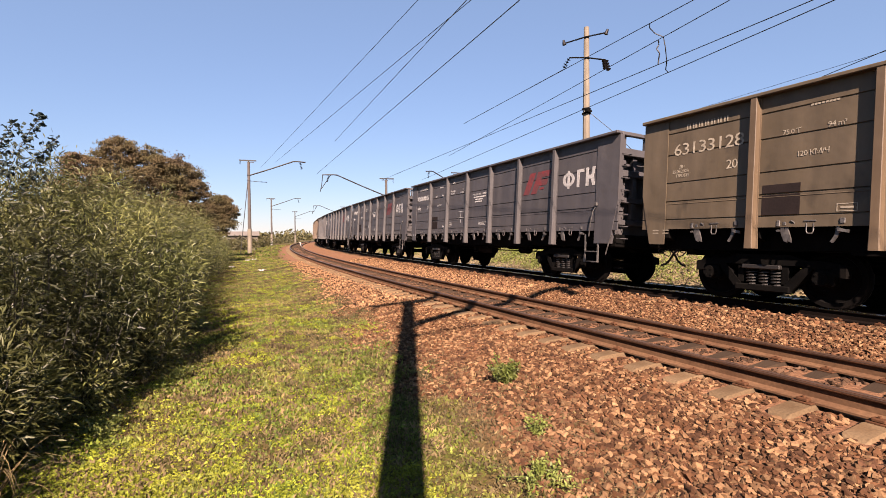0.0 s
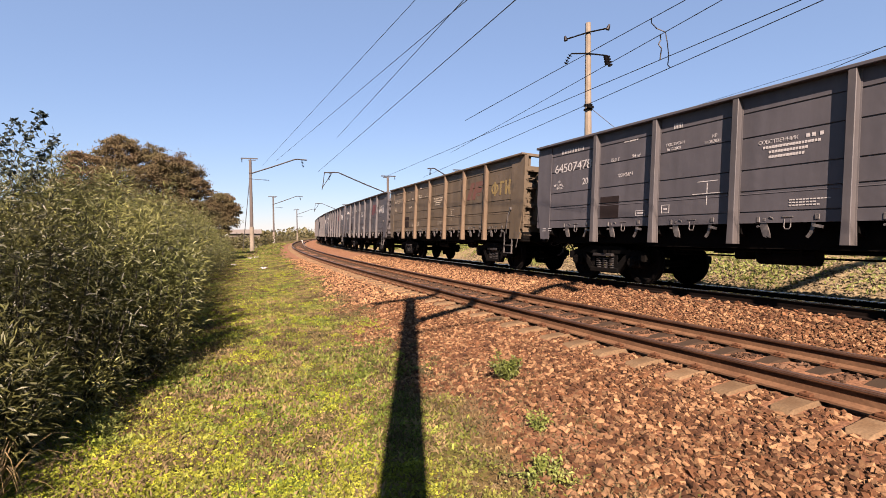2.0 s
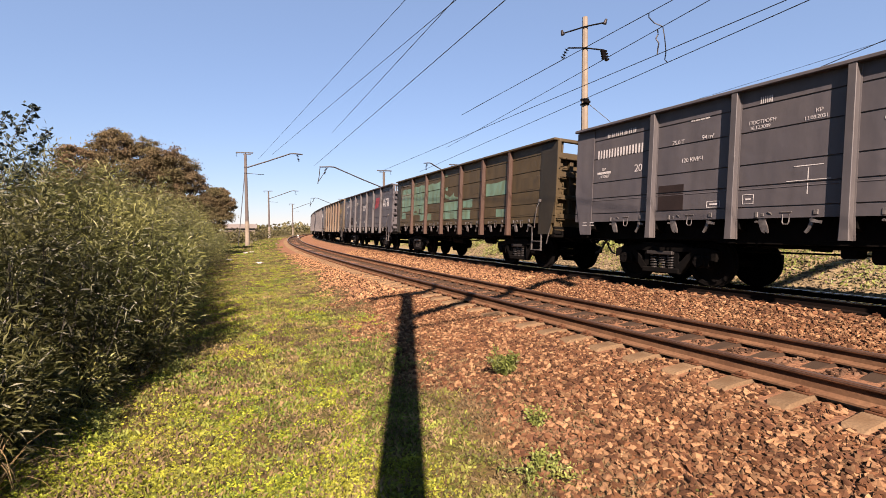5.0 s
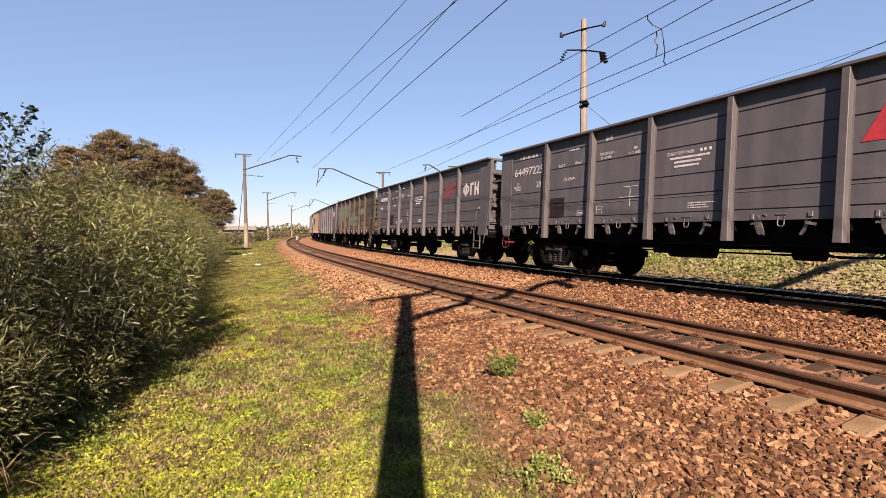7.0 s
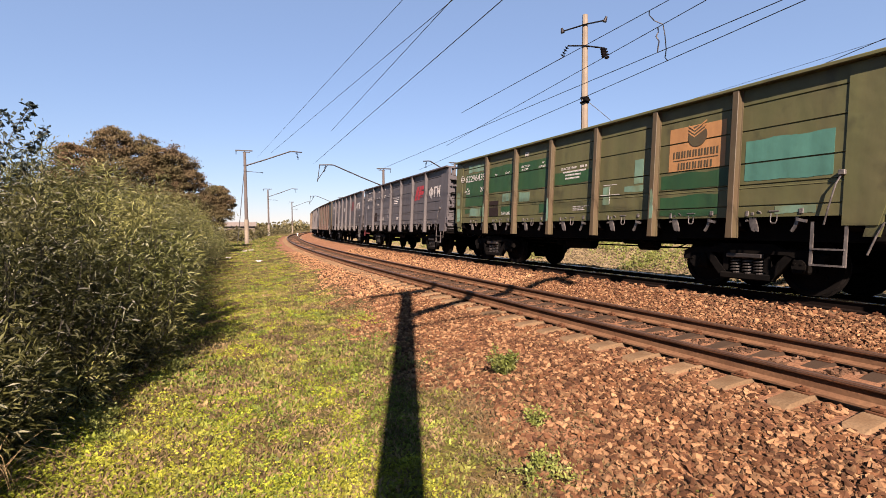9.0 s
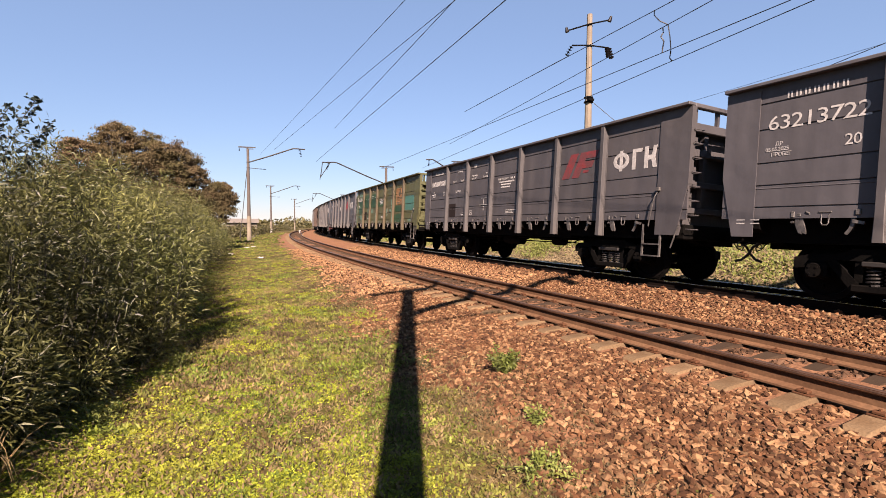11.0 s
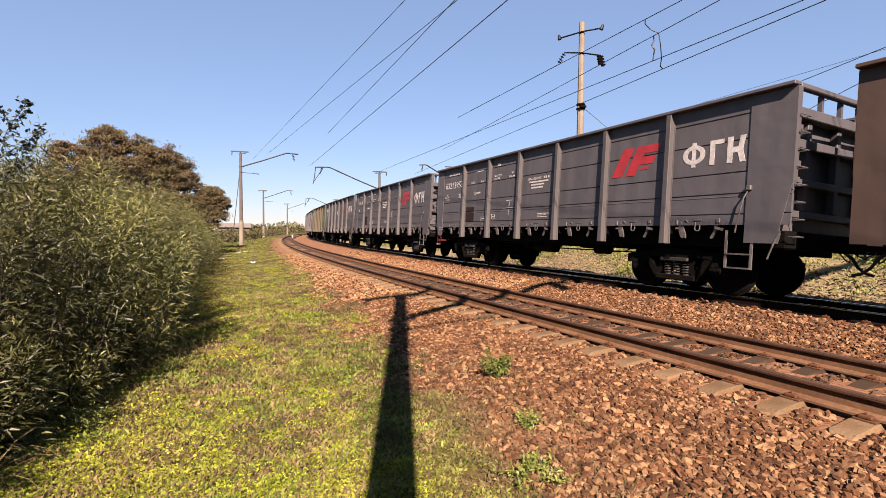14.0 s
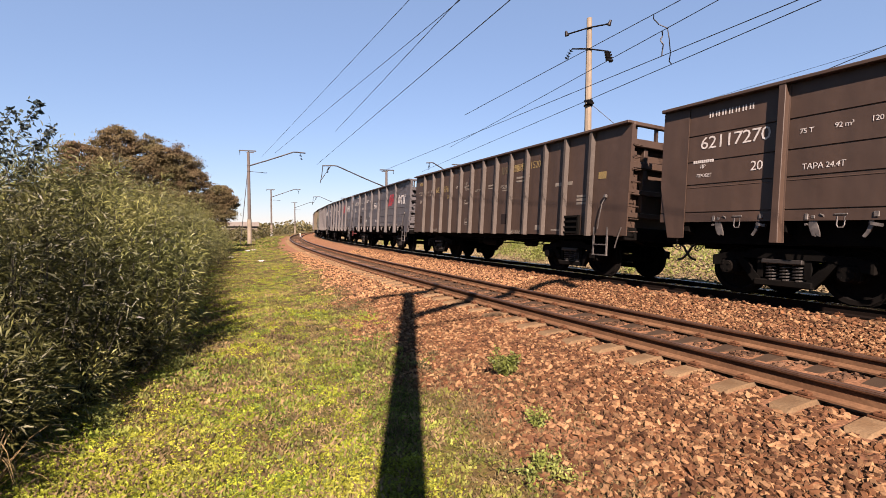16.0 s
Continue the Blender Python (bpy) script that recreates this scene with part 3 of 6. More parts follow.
def make_coupler(bm):
    """Automatic coupler: shank, head and claw."""
    box(bm, -0.1, 0.1, HALF - 0.5, HALF + 0.14, 0.92, 1.12, 0.02)
    prism(bm, [(-0.18, HALF + 0.08), (0.2, HALF + 0.06), (0.22, HALF + 0.36), (0.08, HALF + 0.35), (0.04, HALF + 0.22), (-0.12, HALF + 0.20), (-0.2, HALF + 0.37)], "z", 0.88, 1.16)


def make_hose(bm):
    tube(bm, [(-0.35, HALF - 0.1, 0.92), (-0.37, HALF + 0.03, 0.82), (-0.38, HALF + 0.12, 0.66), (-0.37, HALF + 0.24, 0.56), (-0.36, HALF + 0.36, 0.53)], 0.026, 8)
    tube(bm, [(-0.9, HALF - 0.12, 0.98), (-0.92, HALF, 0.86), (-0.8, HALF + 0.06, 0.8), (-0.66, HALF, 0.86), (-0.6, HALF - 0.12, 0.95)], 0.012, 6)
    tube(bm, [(0.1, HALF + 0.05, 0.9), (0.06, HALF + 0.12, 0.78), (-0.06, HALF + 0.14, 0.74), (-0.2, HALF + 0.08, 0.8), (-0.26, HALF - 0.05, 0.92)], 0.012, 6)


def make_latch(bm):
    """The lock of a floor hatch: hinge block, a pair of bent hooks and their pin."""
    box(bm, 1.39, 1.475, -0.13, -0.075, 1.3, 1.4, 0.008)
    box(bm, 1.39, 1.47, -0.04, 0.02, 1.315, 1.375, 0.008)
    rod(bm, (1.40, -0.14, 1.35), (1.40, 0.12, 1.35), 0.018, sides=6)
    for y, w in ((-0.045, 0.02), (0.015, 0.016)):
        prism(bm, [(y - w, 1.33), (y + w, 1.33), (y + w + 0.02, 1.22), (y + w + 0.055, 1.1), (y + w + 0.06, 1.04), (y + 0.03, 1.06), (y - w + 0.02, 1.13), (y - w - 0.008, 1.22)], "x", 1.42, 1.452)
    rod(bm, (1.395, -0.1, 1.23), (1.485, -0.1, 1.23), 0.02, sides=6)
    tube(bm, [(1.45, 0.06, 1.36), (1.47, 0.09, 1.39), (1.47, 0.13, 1.37), (1.45, 0.14, 1.33)], 0.012, 5)


def make_lever_latch(bm):
    """The other lock of a hatch: hinge block, bent hook and a level handle."""
    box(bm, 1.39, 1.48, 0.03, 0.1, 1.33, 1.415, 0.008)
    rod(bm, (1.40, -0.14, 1.35), (1.40, 0.12, 1.35), 0.018, sides=6)
    prism(bm, [(-0.03, 1.33), (0.02, 1.33), (0.03, 1.22), (-0.01, 1.12), (-0.07, 1.04), (-0.1, 1.06), (-0.05, 1.14), (-0.03, 1.22)], "x", 1.41, 1.445)
    prism(bm, [(0.0, 1.27), (0.0, 1.22), (0.14, 1.19), (0.15, 1.235), (0.07, 1.25)], "x", 1.43, 1.475)
    box(bm, 1.39, 1.455, -0.12, -0.07, 1.31, 1.37, 0.008)


def make_loop(bm):
    tube(bm, [(1.46, -0.05, 1.35), (1.47, -0.05, 1.22), (1.47, -0.03, 1.185), (1.47, 0.03, 1.185), (1.47, 0.05, 1.22), (1.46, 0.05, 1.35)], 0.011, 5)


def make_tie_bar(bm):
    box(bm, 1.455, 1.477, -0.085, 0.085, 1.372, 1.395, 0.004)


def make_step_ladder(bm):
    """The stirrup steps under the corner."""
    for y in (-5.6, -6.05):
        box(bm, 1.445, 1.475, y - 0.02, y + 0.02, 0.52, 1.2)
    for z in (0.535, 0.78):
        box(bm, 1.42, 1.49, -6.05, -5.6, z - 0.013, z + 0.013)
    tube(bm, [(1.52, -5.78, 1.15), (1.55, -5.84, 1.4), (1.55, -5.92, 1.75), (1.5, -5.97, 1.9)], 0.014, 6)
    box(bm, 1.48, 1.54, -6.02, -5.93, 1.88, 1.96, 0.01)


def make_rung(bm):
    tube(bm, [(1.41, -HALF + 0.06, 0), (1.41, -HALF - 0.035, 0), (1.17, -HALF - 0.035, 0), (1.17, -HALF + 0.15, 0)], 0.011, 5)


def make_ladder_stay(bm):
    tube(bm, [(1.47, -6.32, 0.72), (1.48, -6.42, 1.0), (1.48, -6.5, 1.18)], 0.016, 5)


def make_handwheel(bm):
    tube(bm, [(1.5, 6.22 + 0.19 * math.cos(a), 0.78 + 0.19 * math.sin(a)) for a in np.linspace(0, 2 * math.pi, 21)], 0.010, 6)
    for a in (0.4, 2.5, 4.6):
        rod(bm, (1.5, 6.22, 0.78), (1.5, 6.22 + 0.19 * math.cos(a), 0.78 + 0.19 * math.sin(a)), 0.006, sides=5)
    rod(bm, (1.2, 6.22, 0.78), (1.53, 6.22, 0.78), 0.03, sides=8)


def make_side_frame(bm):
    """Cast bogie side frame with its arch, window and axle-box jaws."""
    out = [(-1.24, 0.50), (-1.24, 0.68), (-1.0, 0.74), (-0.62, 0.76), (-0.45, 0.84), (0.45, 0.84), (0.62, 0.76), (1.0, 0.74), (1.24, 0.68), (1.24, 0.50), (1.08, 0.52), (1.05, 0.62), (0.80, 0.62),
           (0.72, 0.50), (0.42, 0.22), (-0.42, 0.22), (-0.72, 0.50), (-0.80, 0.62), (-1.05, 0.62), (-1.08, 0.52)]
    prism(bm, [(y, z) for y, z in out if True][:10] + [(1.08, 0.52), (1.05, 0.62), (0.80, 0.62), (0.72, 0.66), (-0.72, 0.66), (-0.80, 0.62), (-1.05, 0.62), (-1.08, 0.52)], "x", 0.96, 1.14)
    for sy in (-1, 1):
        prism(bm, [(sy * 0.82, 0.66), (sy * 0.66, 0.66), (sy * 0.36, 0.32), (sy * 0.44, 0.2)], "x", 0.97, 1.13)
        box(bm, 0.98, 1.12, sy * 0.32, sy * 0.42, 0.34, 0.68)
    box(bm, 0.95, 1.15, -0.46, 0.46, 0.19, 0.31, 0.02)


def make_springs(bm):
    """Nests of coil springs between bolster and side frame."""
    for y in (-0.2, 0.02, 0.22):
        turns = [(1.06 + 0.085 * math.cos(a), y + 0.085 * math.sin(a), 0.31 + a * 0.0085) for a in np.linspace(0, 10 * math.pi, 61)]
        tube(bm, turns, 0.017, 5)
    box(bm, 0.9, 1.2, -0.32, 0.32, 0.58, 0.66, 0.015)


def make_axle_box(bm):
    box(bm, 0.96, 1.16, -0.15, 0.15, 0.36, 0.62, 0.04)
    rod(bm, (1.16, 0, 0.48), (1.22, 0, 0.48), 0.12, 0.11, sides=14)
    for a in range(4):
        rod(bm, (1.21, 0.075 * math.cos(a * 1.57 + 0.8), 0.48 + 0.075 * math.sin(a * 1.57 + 0.8)), (1.235, 0.075 * math.cos(a * 1.57 + 0.8), 0.48 + 0.075 * math.sin(a * 1.57 + 0.8)), 0.018, sides=6)


def make_bolster(bm):
    box(bm, -1.0, 1.0, -0.2, 0.2, 0.62, 0.84, 0.03)
    for sy in (-1, 1):
        rod(bm, (-1.0, sy * 0.42, 0.42), (1.0, sy * 0.42, 0.42), 0.03, sides=6)
        for sx in (-1, 1):      # brake shoes
            box(bm, sx * 0.72, sx * 0.83, sy * 0.38, sy * 0.46, 0.32, 0.62, 0.01)


def make_wheel(bm):
    """A rolled wheel: flange, tread, dished web and hub, turned about the axle (x), outer face to +x."""
    prof = [(0.70, 0.0), (0.86, 0.0), (0.86, 0.13), (0.80, 0.16), (0.79, 0.38), (0.84, 0.40), (0.84, 0.473), (0.75, 0.479), (0.735, 0.508), (0.705, 0.505), (0.70, 0.40), (0.74, 0.37), (0.735, 0.16), (0.70, 0.13)]
    k = 28
    rings = []
    for x, r in prof[1:-0 or None]:
        rings.append([bm.verts.new((x, r * math.cos(2 * math.pi * i / k), r * math.sin(2 * math.pi * i / k))) for i in range(k)] if r > 0 else [bm.verts.new((x, 0, 0))])
    for a, b in zip(rings, rings[1:]):
        if len(a) == 1:
            for i in range(k):
                bm.faces.new((a[0], b[i], b[(i + 1) % k]))
        else:
            for i in range(k):
                bm.faces.new((a[i], b[i], b[(i + 1) % k], a[(i + 1) % k]))
    bmesh.ops.recalc_face_normals(bm, faces=bm.faces)
    for i in range(3):          # chalk-marked bosses that show the turning
        a = i * 2.094
        box(bm, 0.80, 0.822, 0.26 * math.cos(a) - 0.03, 0.26 * math.cos(a) + 0.03, 0.26 * math.sin(a) - 0.03, 0.26 * math.sin(a) + 0.03)


def make_axle(bm):
    rod(bm, (-1.0, 0, 0), (1.0, 0, 0), 0.085, sides=12)


FLIP = pose(0, 0, 0, 0, 0, 180)
WHEELSETS = []          # keyed parts that roll, with their place on the wagon


def bars(name, wagon, mat, y, z, widths, height=0.07, label="", x=-1.4715):
    """Plain bars in place of writing that is not lettered; y is the start, running backwards."""
    for w, gap in widths:
        def make(bm):
            if height < 0.1 or w > 0.2:
                box(bm, 0, 0.004, -w, 0, 0, height)
            else:               # larger characters: two upright strokes
                box(bm, 0, 0.004, -w * 0.3, 0, 0, height)
                box(bm, 0, 0.004, -w, -w * 0.68, 0, height)
        share(name, kept((name, round(w, 3), height), make, mat), wagon, pose(x, y, z), label)
        y -= w + gap


def letters(name, wagon, mat, text, y, z, height, x=-1.4715, label="", wide=1.0):
    cu = bpy.data.curves.new(name, "FONT")
    cu.body, cu.size, cu.extrude, cu.resolution_u = text, height * 1.38, 0.001, 2
    cu.space_character = 0.9
    cu.materials.append(mat)
    ob = new(name, cu)
    ob.parent = wagon
    ob.matrix_basis = Matrix.Translation((x, y, z)) @ LETTER @ Matrix.Diagonal((wide, 1, 1, 1))
    if label:
        ob["label"] = label
    return ob


def crest(wagon, mat, y=-2.775, z=2.385):
    """A slanted red emblem: a leaning bar and a flag of three level bars, laid out on one leaning grid."""
    bm = bmesh.new()
    lean = 0.53

    def slab(a0, a1, b0, b1):
        prism(bm, [(y - a0 - lean * b0, z + b0), (y - a1 - lean * b0, z + b0), (y - a1 - lean * b1, z + b1), (y - a0 - lean * b1, z + b1)], "x", -1.4712, -1.466)
    for a0, a1, b0, b1 in ((0.0, 0.29, 0.0, 0.62), (0.39, 0.66, 0.0, 0.22), (0.39, 1.0, 0.22, 0.385), (0.39, 0.66, 0.385, 0.455), (0.39, 1.02, 0.455, 0.62), (0.74, 0.94, 0.105, 0.165)):
        slab(a0, a1, b0, b1)
    return part("emblem", bm, mat, wagon, "slanted red emblem")


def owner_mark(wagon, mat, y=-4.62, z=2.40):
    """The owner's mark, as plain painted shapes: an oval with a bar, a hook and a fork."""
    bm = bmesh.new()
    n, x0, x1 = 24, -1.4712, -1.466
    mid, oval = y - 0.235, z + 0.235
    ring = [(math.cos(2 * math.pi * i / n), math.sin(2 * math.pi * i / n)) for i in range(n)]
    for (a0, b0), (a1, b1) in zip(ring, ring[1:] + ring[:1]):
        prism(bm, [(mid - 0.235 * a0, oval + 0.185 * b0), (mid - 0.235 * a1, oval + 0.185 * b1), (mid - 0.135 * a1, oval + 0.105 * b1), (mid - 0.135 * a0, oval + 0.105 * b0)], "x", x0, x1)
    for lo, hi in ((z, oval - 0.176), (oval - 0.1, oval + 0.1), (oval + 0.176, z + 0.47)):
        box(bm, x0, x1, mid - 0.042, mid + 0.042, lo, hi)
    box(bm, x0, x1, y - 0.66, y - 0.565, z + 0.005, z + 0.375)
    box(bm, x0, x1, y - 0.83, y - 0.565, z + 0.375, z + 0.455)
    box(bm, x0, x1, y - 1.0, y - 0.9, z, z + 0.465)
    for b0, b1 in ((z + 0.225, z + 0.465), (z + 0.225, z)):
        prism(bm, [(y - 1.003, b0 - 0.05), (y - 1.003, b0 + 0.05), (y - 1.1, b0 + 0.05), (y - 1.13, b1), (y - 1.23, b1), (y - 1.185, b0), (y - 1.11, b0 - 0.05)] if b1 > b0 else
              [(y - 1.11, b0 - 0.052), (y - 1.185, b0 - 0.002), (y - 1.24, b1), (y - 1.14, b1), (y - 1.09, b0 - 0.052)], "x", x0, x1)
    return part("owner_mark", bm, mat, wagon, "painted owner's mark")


RIBS = [1.48, 1.845, 2.22, 2.785, 3.222]


def build_wagon(label, body, number="", ink=WHITE, mark=WHITE, emblem=RED, wheel=False, thin=False, date="", load="75.0 T", volume="94 m³", fine=True, posts_paint=None, rib_rows=None, square=True, tare="", plain=False, speed=True, plate_paint=None, plates=None, repair="11.08.2031", marks=True, built="16.12.2009", cross=1.42, top_mark=True):
    wagon = tagged(new("gondola_wagon"), label, "freight wagon", "wagons of the freight train")
    add = lambda name, key, make, mat, m=None, lab="": share(name, kept(key, make, mat), wagon, m, lab)
    posts = THIN_POSTS if thin else POSTS
    edges = [HALF - 0.012] + posts + [-HALF + 0.012]
    ribs = [] if thin else (rib_rows or RIBS)
    posts_paint = posts_paint or body
    for side in (pose(0, 0, 0), FLIP):
        flip = side is FLIP
        for i, (a, b) in enumerate(zip(edges, edges[1:])):
            z0 = 1.0 if thin else PANEL_Z
            add("side_panel", ("side_panel", i, thin, len(ribs)), make_panel(b, a, ribs, z0), body, FLIP if not flip else None)
        for y in posts:
            add("side_post", ("side_post", thin), make_thin_post if thin else make_post, posts_paint, (FLIP if not flip else pose(0, 0, 0)) @ pose(0, y, 0))
        if not thin:
            for sg in (1, -1):
                add("corner_plate", ("corner_plate", sg, plates), make_end_plate(sg, *((0.66 if sg > 0 else 0.5, 1.14) if plates else ())), plate_paint or body, FLIP if not flip else None)
            if fine:
                for i, (a, b) in enumerate(zip(edges, edges[1:])):
                    spots = (0.3, 0.72) if 0 < i < len(edges) - 2 else ((0.55, 0.85) if i == 0 else (0.15, 0.45))
                    for n, k in enumerate(spots):
                        y = a + (b - a) * k
                        add("hatch_latch", ("hatch_latch", n != flip), make_lever_latch if n != flip else make_latch, DARK_LATCH, (FLIP @ pose(0, -y, 0)) if not flip else pose(0, y, 0))
                    y = a + (b - a) * sum(spots) / 2
                    add("tie_bar", "tie_bar", make_tie_bar, DARK_LATCH, (FLIP @ pose(0, -y, 0)) if not flip else pose(0, y, 0), "pale worn bar")
                    add("lashing_ring", "lashing_ring", make_loop, DARK_LATCH, (FLIP @ pose(0, -y, 0)) if not flip else pose(0, y, 0))
    add("top_rail", "top_rail", make_rim, body)
    for side in (None, FLIP):
        add("end_wall", "end_wall", make_end_wall, body, side)
        add("coupler", "coupler", make_coupler, DARK_STEEL, side)
        add("brake_hose", "brake_hose", make_hose, RUBBER, side)
        # the ladders stand at the rear left and front right corners
        mirror = Matrix.Scale(-1, 4, (1, 0, 0)) if side is None else Matrix.Scale(-1, 4, (0, 1, 0))
        add("step_ladder", "step_ladder", make_step_ladder, DARK_LATCH, mirror)
        add("ladder_stay", "ladder_stay", make_ladder_stay, DARK_LATCH, mirror)
        for z in (1.1, 1.38, 1.66, 1.94, 2.22, 2.5, 2.78, 3.05) if fine else ():
            add("ladder_rung", "ladder_rung", make_rung, body, mirror @ pose(0, 0, z))
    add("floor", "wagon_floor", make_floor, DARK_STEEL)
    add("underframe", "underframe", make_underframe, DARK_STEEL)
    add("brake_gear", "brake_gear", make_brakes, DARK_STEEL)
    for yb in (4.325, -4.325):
        bogie = add("bogie", "bogie", make_bolster, DARK_STEEL, pose(0, yb, 0), "near-black cast-steel bogie")
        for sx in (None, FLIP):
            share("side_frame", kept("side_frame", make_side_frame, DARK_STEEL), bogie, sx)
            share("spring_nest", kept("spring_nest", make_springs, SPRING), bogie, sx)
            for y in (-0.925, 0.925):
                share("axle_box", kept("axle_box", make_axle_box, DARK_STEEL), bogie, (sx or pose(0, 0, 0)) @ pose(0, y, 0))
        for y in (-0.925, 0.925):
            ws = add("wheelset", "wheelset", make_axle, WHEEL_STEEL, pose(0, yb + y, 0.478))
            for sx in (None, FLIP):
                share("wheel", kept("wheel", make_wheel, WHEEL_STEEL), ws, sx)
            WHEELSETS.append((ws, yb + y))
    if wheel:
        add("brake_handwheel", "brake_handwheel", make_handwheel, WHEEL_RED, Matrix.Scale(-1, 4, (1, 0, 0)), "red brake handwheel")
    if thin or not fine:
        return wagon
    # writing on the side
    low = -0.09 if tare else 0.0
    if number:
        letters("wagon_number", wagon, ink, number, 5.82 if tare else 5.94, 2.76 + low, 0.24, wide=1.08 if tare else 1.18)
    elif not plain:
        bars("wagon_number", wagon, ink, 5.94, 2.78, [(0.12, 0.05)] * 8, 0.2)
    if top_mark:
        bars("railway_mark", wagon, ink, 5.66, 3.245, [(0.075, 0.05)] * 7, 0.1)
    if plain:
        return wagon
    letters("line_code", wagon, ink, "20", 4.84, 2.37 + low * 2.2, 0.17)
    if not date:
        bars("overhaul_date", wagon, ink, 5.94, 2.41, [(0.032, 0.01)] * 10, 0.055)
    else:
        letters("overhaul_date", wagon, ink, date, 5.95, 2.405 + low * 2.0, 0.066)
    letters("overhaul_kind", wagon, ink, "ДР", 5.8, 2.495 + low * 2.0, 0.062)
    letters("overhaul_note", wagon, ink, "ПРОБЕГ", 5.86, 2.32 + low * 2.0, 0.062)
    letters("load_limit", wagon, ink, load, 4.08 if tare else 3.9, 2.8 + low * 1.4, 0.085)
    letters("volume", wagon, ink, volume, 3.6 if tare else 3.26, 2.81 + low * 1.4, 0.085)
    if speed:
        letters("speed_limit", wagon, ink, "120 КМ/Ч", *((3.68, 2.42, 0.085) if not tare else (3.15, 2.7, 0.08)))
        if not tare:
            bars("small_print", wagon, ink, 3.5, 3.19, [(0.035, 0.015)] * 8, 0.03)
    if square:
        bm = bmesh.new()
        box(bm, -1.4695, -1.466, 3.6, 4.18, 1.495, 1.83)
        box(bm, -1.4695, -1.466, 3.6, 4.18, 1.86, 2.0)
        part("stencil_square", bm, STENCIL, wagon, "dark square stencil")
    if tare:
        letters("tare_weight", wagon, ink, tare, 4.02, 2.1, 0.09)
    for z in (1.2, 1.26) if marks else ():
        bars("corner_mark", wagon, ink, 6.35, z, [(0.14, 0.1), (0.14, 0.1)], 0.018, x=-1.486)
    if speed and not tare:
        for y0, y1, z0, z1 in ((2.84, 3.1, 1.51, 1.63), (2.24, 2.43, 1.54, 1.71)):
            bm = bmesh.new()
            for a0, a1, b0, b1 in ((y0, y1, z0, z0 + 0.01), (y0, y1, z1 - 0.01, z1), (y0, y0 + 0.01, z0 + 0.01, z1 - 0.01), (y1 - 0.01, y1, z0 + 0.01, z1 - 0.01), (y0 + 0.05, y1 - 0.05, (z0 + z1) / 2 - 0.015, (z0 + z1) / 2 + 0.015)):
                box(bm, -1.4705, -1.466, a0, a1, b0, b1)
            part("data_frame", bm, ink, wagon, "thin white frame")
    elif not tare:
        letters("tare_weight", wagon, ink, "ТАРА24,7", 3.42, 1.52, 0.1)
    bars("small_print", wagon, ink, 2.2, 3.24, [(0.05, 0.02)] * 3, 0.11)
    letters("build_date", wagon, ink, "ПОСТРОЕН", 2.38, 2.91, 0.062)
    letters("build_date", wagon, ink, built, 2.36, 2.82, 0.062)
    letters("repair_date", wagon, ink, "КР", 1.36, 2.92, 0.062)
    letters("repair_date", wagon, ink, repair, 1.52, 2.82, 0.062)
    bm = bmesh.new()
    box(bm, -1.4695, -1.466, cross - 0.31, cross + 0.31, 1.87, 1.882)
    box(bm, -1.4695, -1.466, cross - 0.007, cross + 0.007, 1.882, 2.07)
    box(bm, -1.4695, -1.466, cross - 0.007, cross + 0.007, 1.66, 1.83)
    box(bm, -1.4695, -1.466, cross - 0.21, cross + 0.21, 2.1, 2.114)
    part("balance_mark", bm, ink, wagon, "thin white cross mark")
    letters("owner_line", wagon, ink, "СОБСТВЕННИК", 0.5, 2.63, 0.064)
    bars("owner_line", wagon, ink, -0.24, 2.635, [(0.05, 0.03), (0.05, 0.06), (0.05, 0.02)], 0.06)
    for i, k in enumerate((19, 13, 12)):
        bars("owner_line", wagon, ink, 0.42 - 0.1 * (i > 0), 2.545 - 0.083 * i, [(0.034, 0.012)] * k, 0.042)
    for i, k in enumerate((12, 8, 9)):
        bars("small_print", wagon, ink, -0.03, 1.645 - 0.045 * i, [(0.036, 0.014)] * k, 0.02)
    if emblem:
        crest(wagon, emblem)
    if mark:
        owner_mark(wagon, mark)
    return wagon


# pale spots stand for wear and for glints painted into the colour
DARK_LATCH = material("worn_glint_fittings", (0.14, 0.128, 0.12), 0.5, 0.2, spots=(0.38, 0.35, 0.32), spot_scale=9, spot_amount=0.7)
SPRING = material("dusty_spring_steel", (0.055, 0.048, 0.042), 0.6, 0.3, spots=(0.06, 0.05, 0.045), spot_scale=9)

def patch(wagon, name, mat, y_front, y_back, z0, z1, seed, label="", ragged=0.05, x=None):
    """A repainted field on a side panel, its upper and lower edges brushed unevenly; split where the ribs run."""
    rows = [z for z in RIBS if z0 < z < z1]
    cuts = [z0] + [v for z in rows for v in (z - 0.014, z + 0.014)] + [z1]
    for lo, hi in zip(cuts[::2], cuts[1::2]):
        if hi - lo < 0.05:
            continue
        n = 36
        ys = [y_front + (y_back - y_front) * i / (n - 1) for i in range(n)]

        def wave(y, k):         # a slow sweep of the brush with fine dabs
            return ragged * (0.5 + 0.75 * noise.noise((y * 2.2, seed * 1.7, k)) + 0.22 * noise.noise((y * 15, seed, k)))
        top = [(y, hi - (wave(y, 1) if hi == z1 else 0)) for y in ys]
        bot = [(y, lo + (wave(y, 5) if lo == z0 else 0)) for y in ys]
        bm = bmesh.new()
        d = WALL + 0.039 if x is None else x
        prism(bm, top + bot[::-1], "x", -d, -(WALL + 0.033))
        part(name, bm, mat, wagon, label)


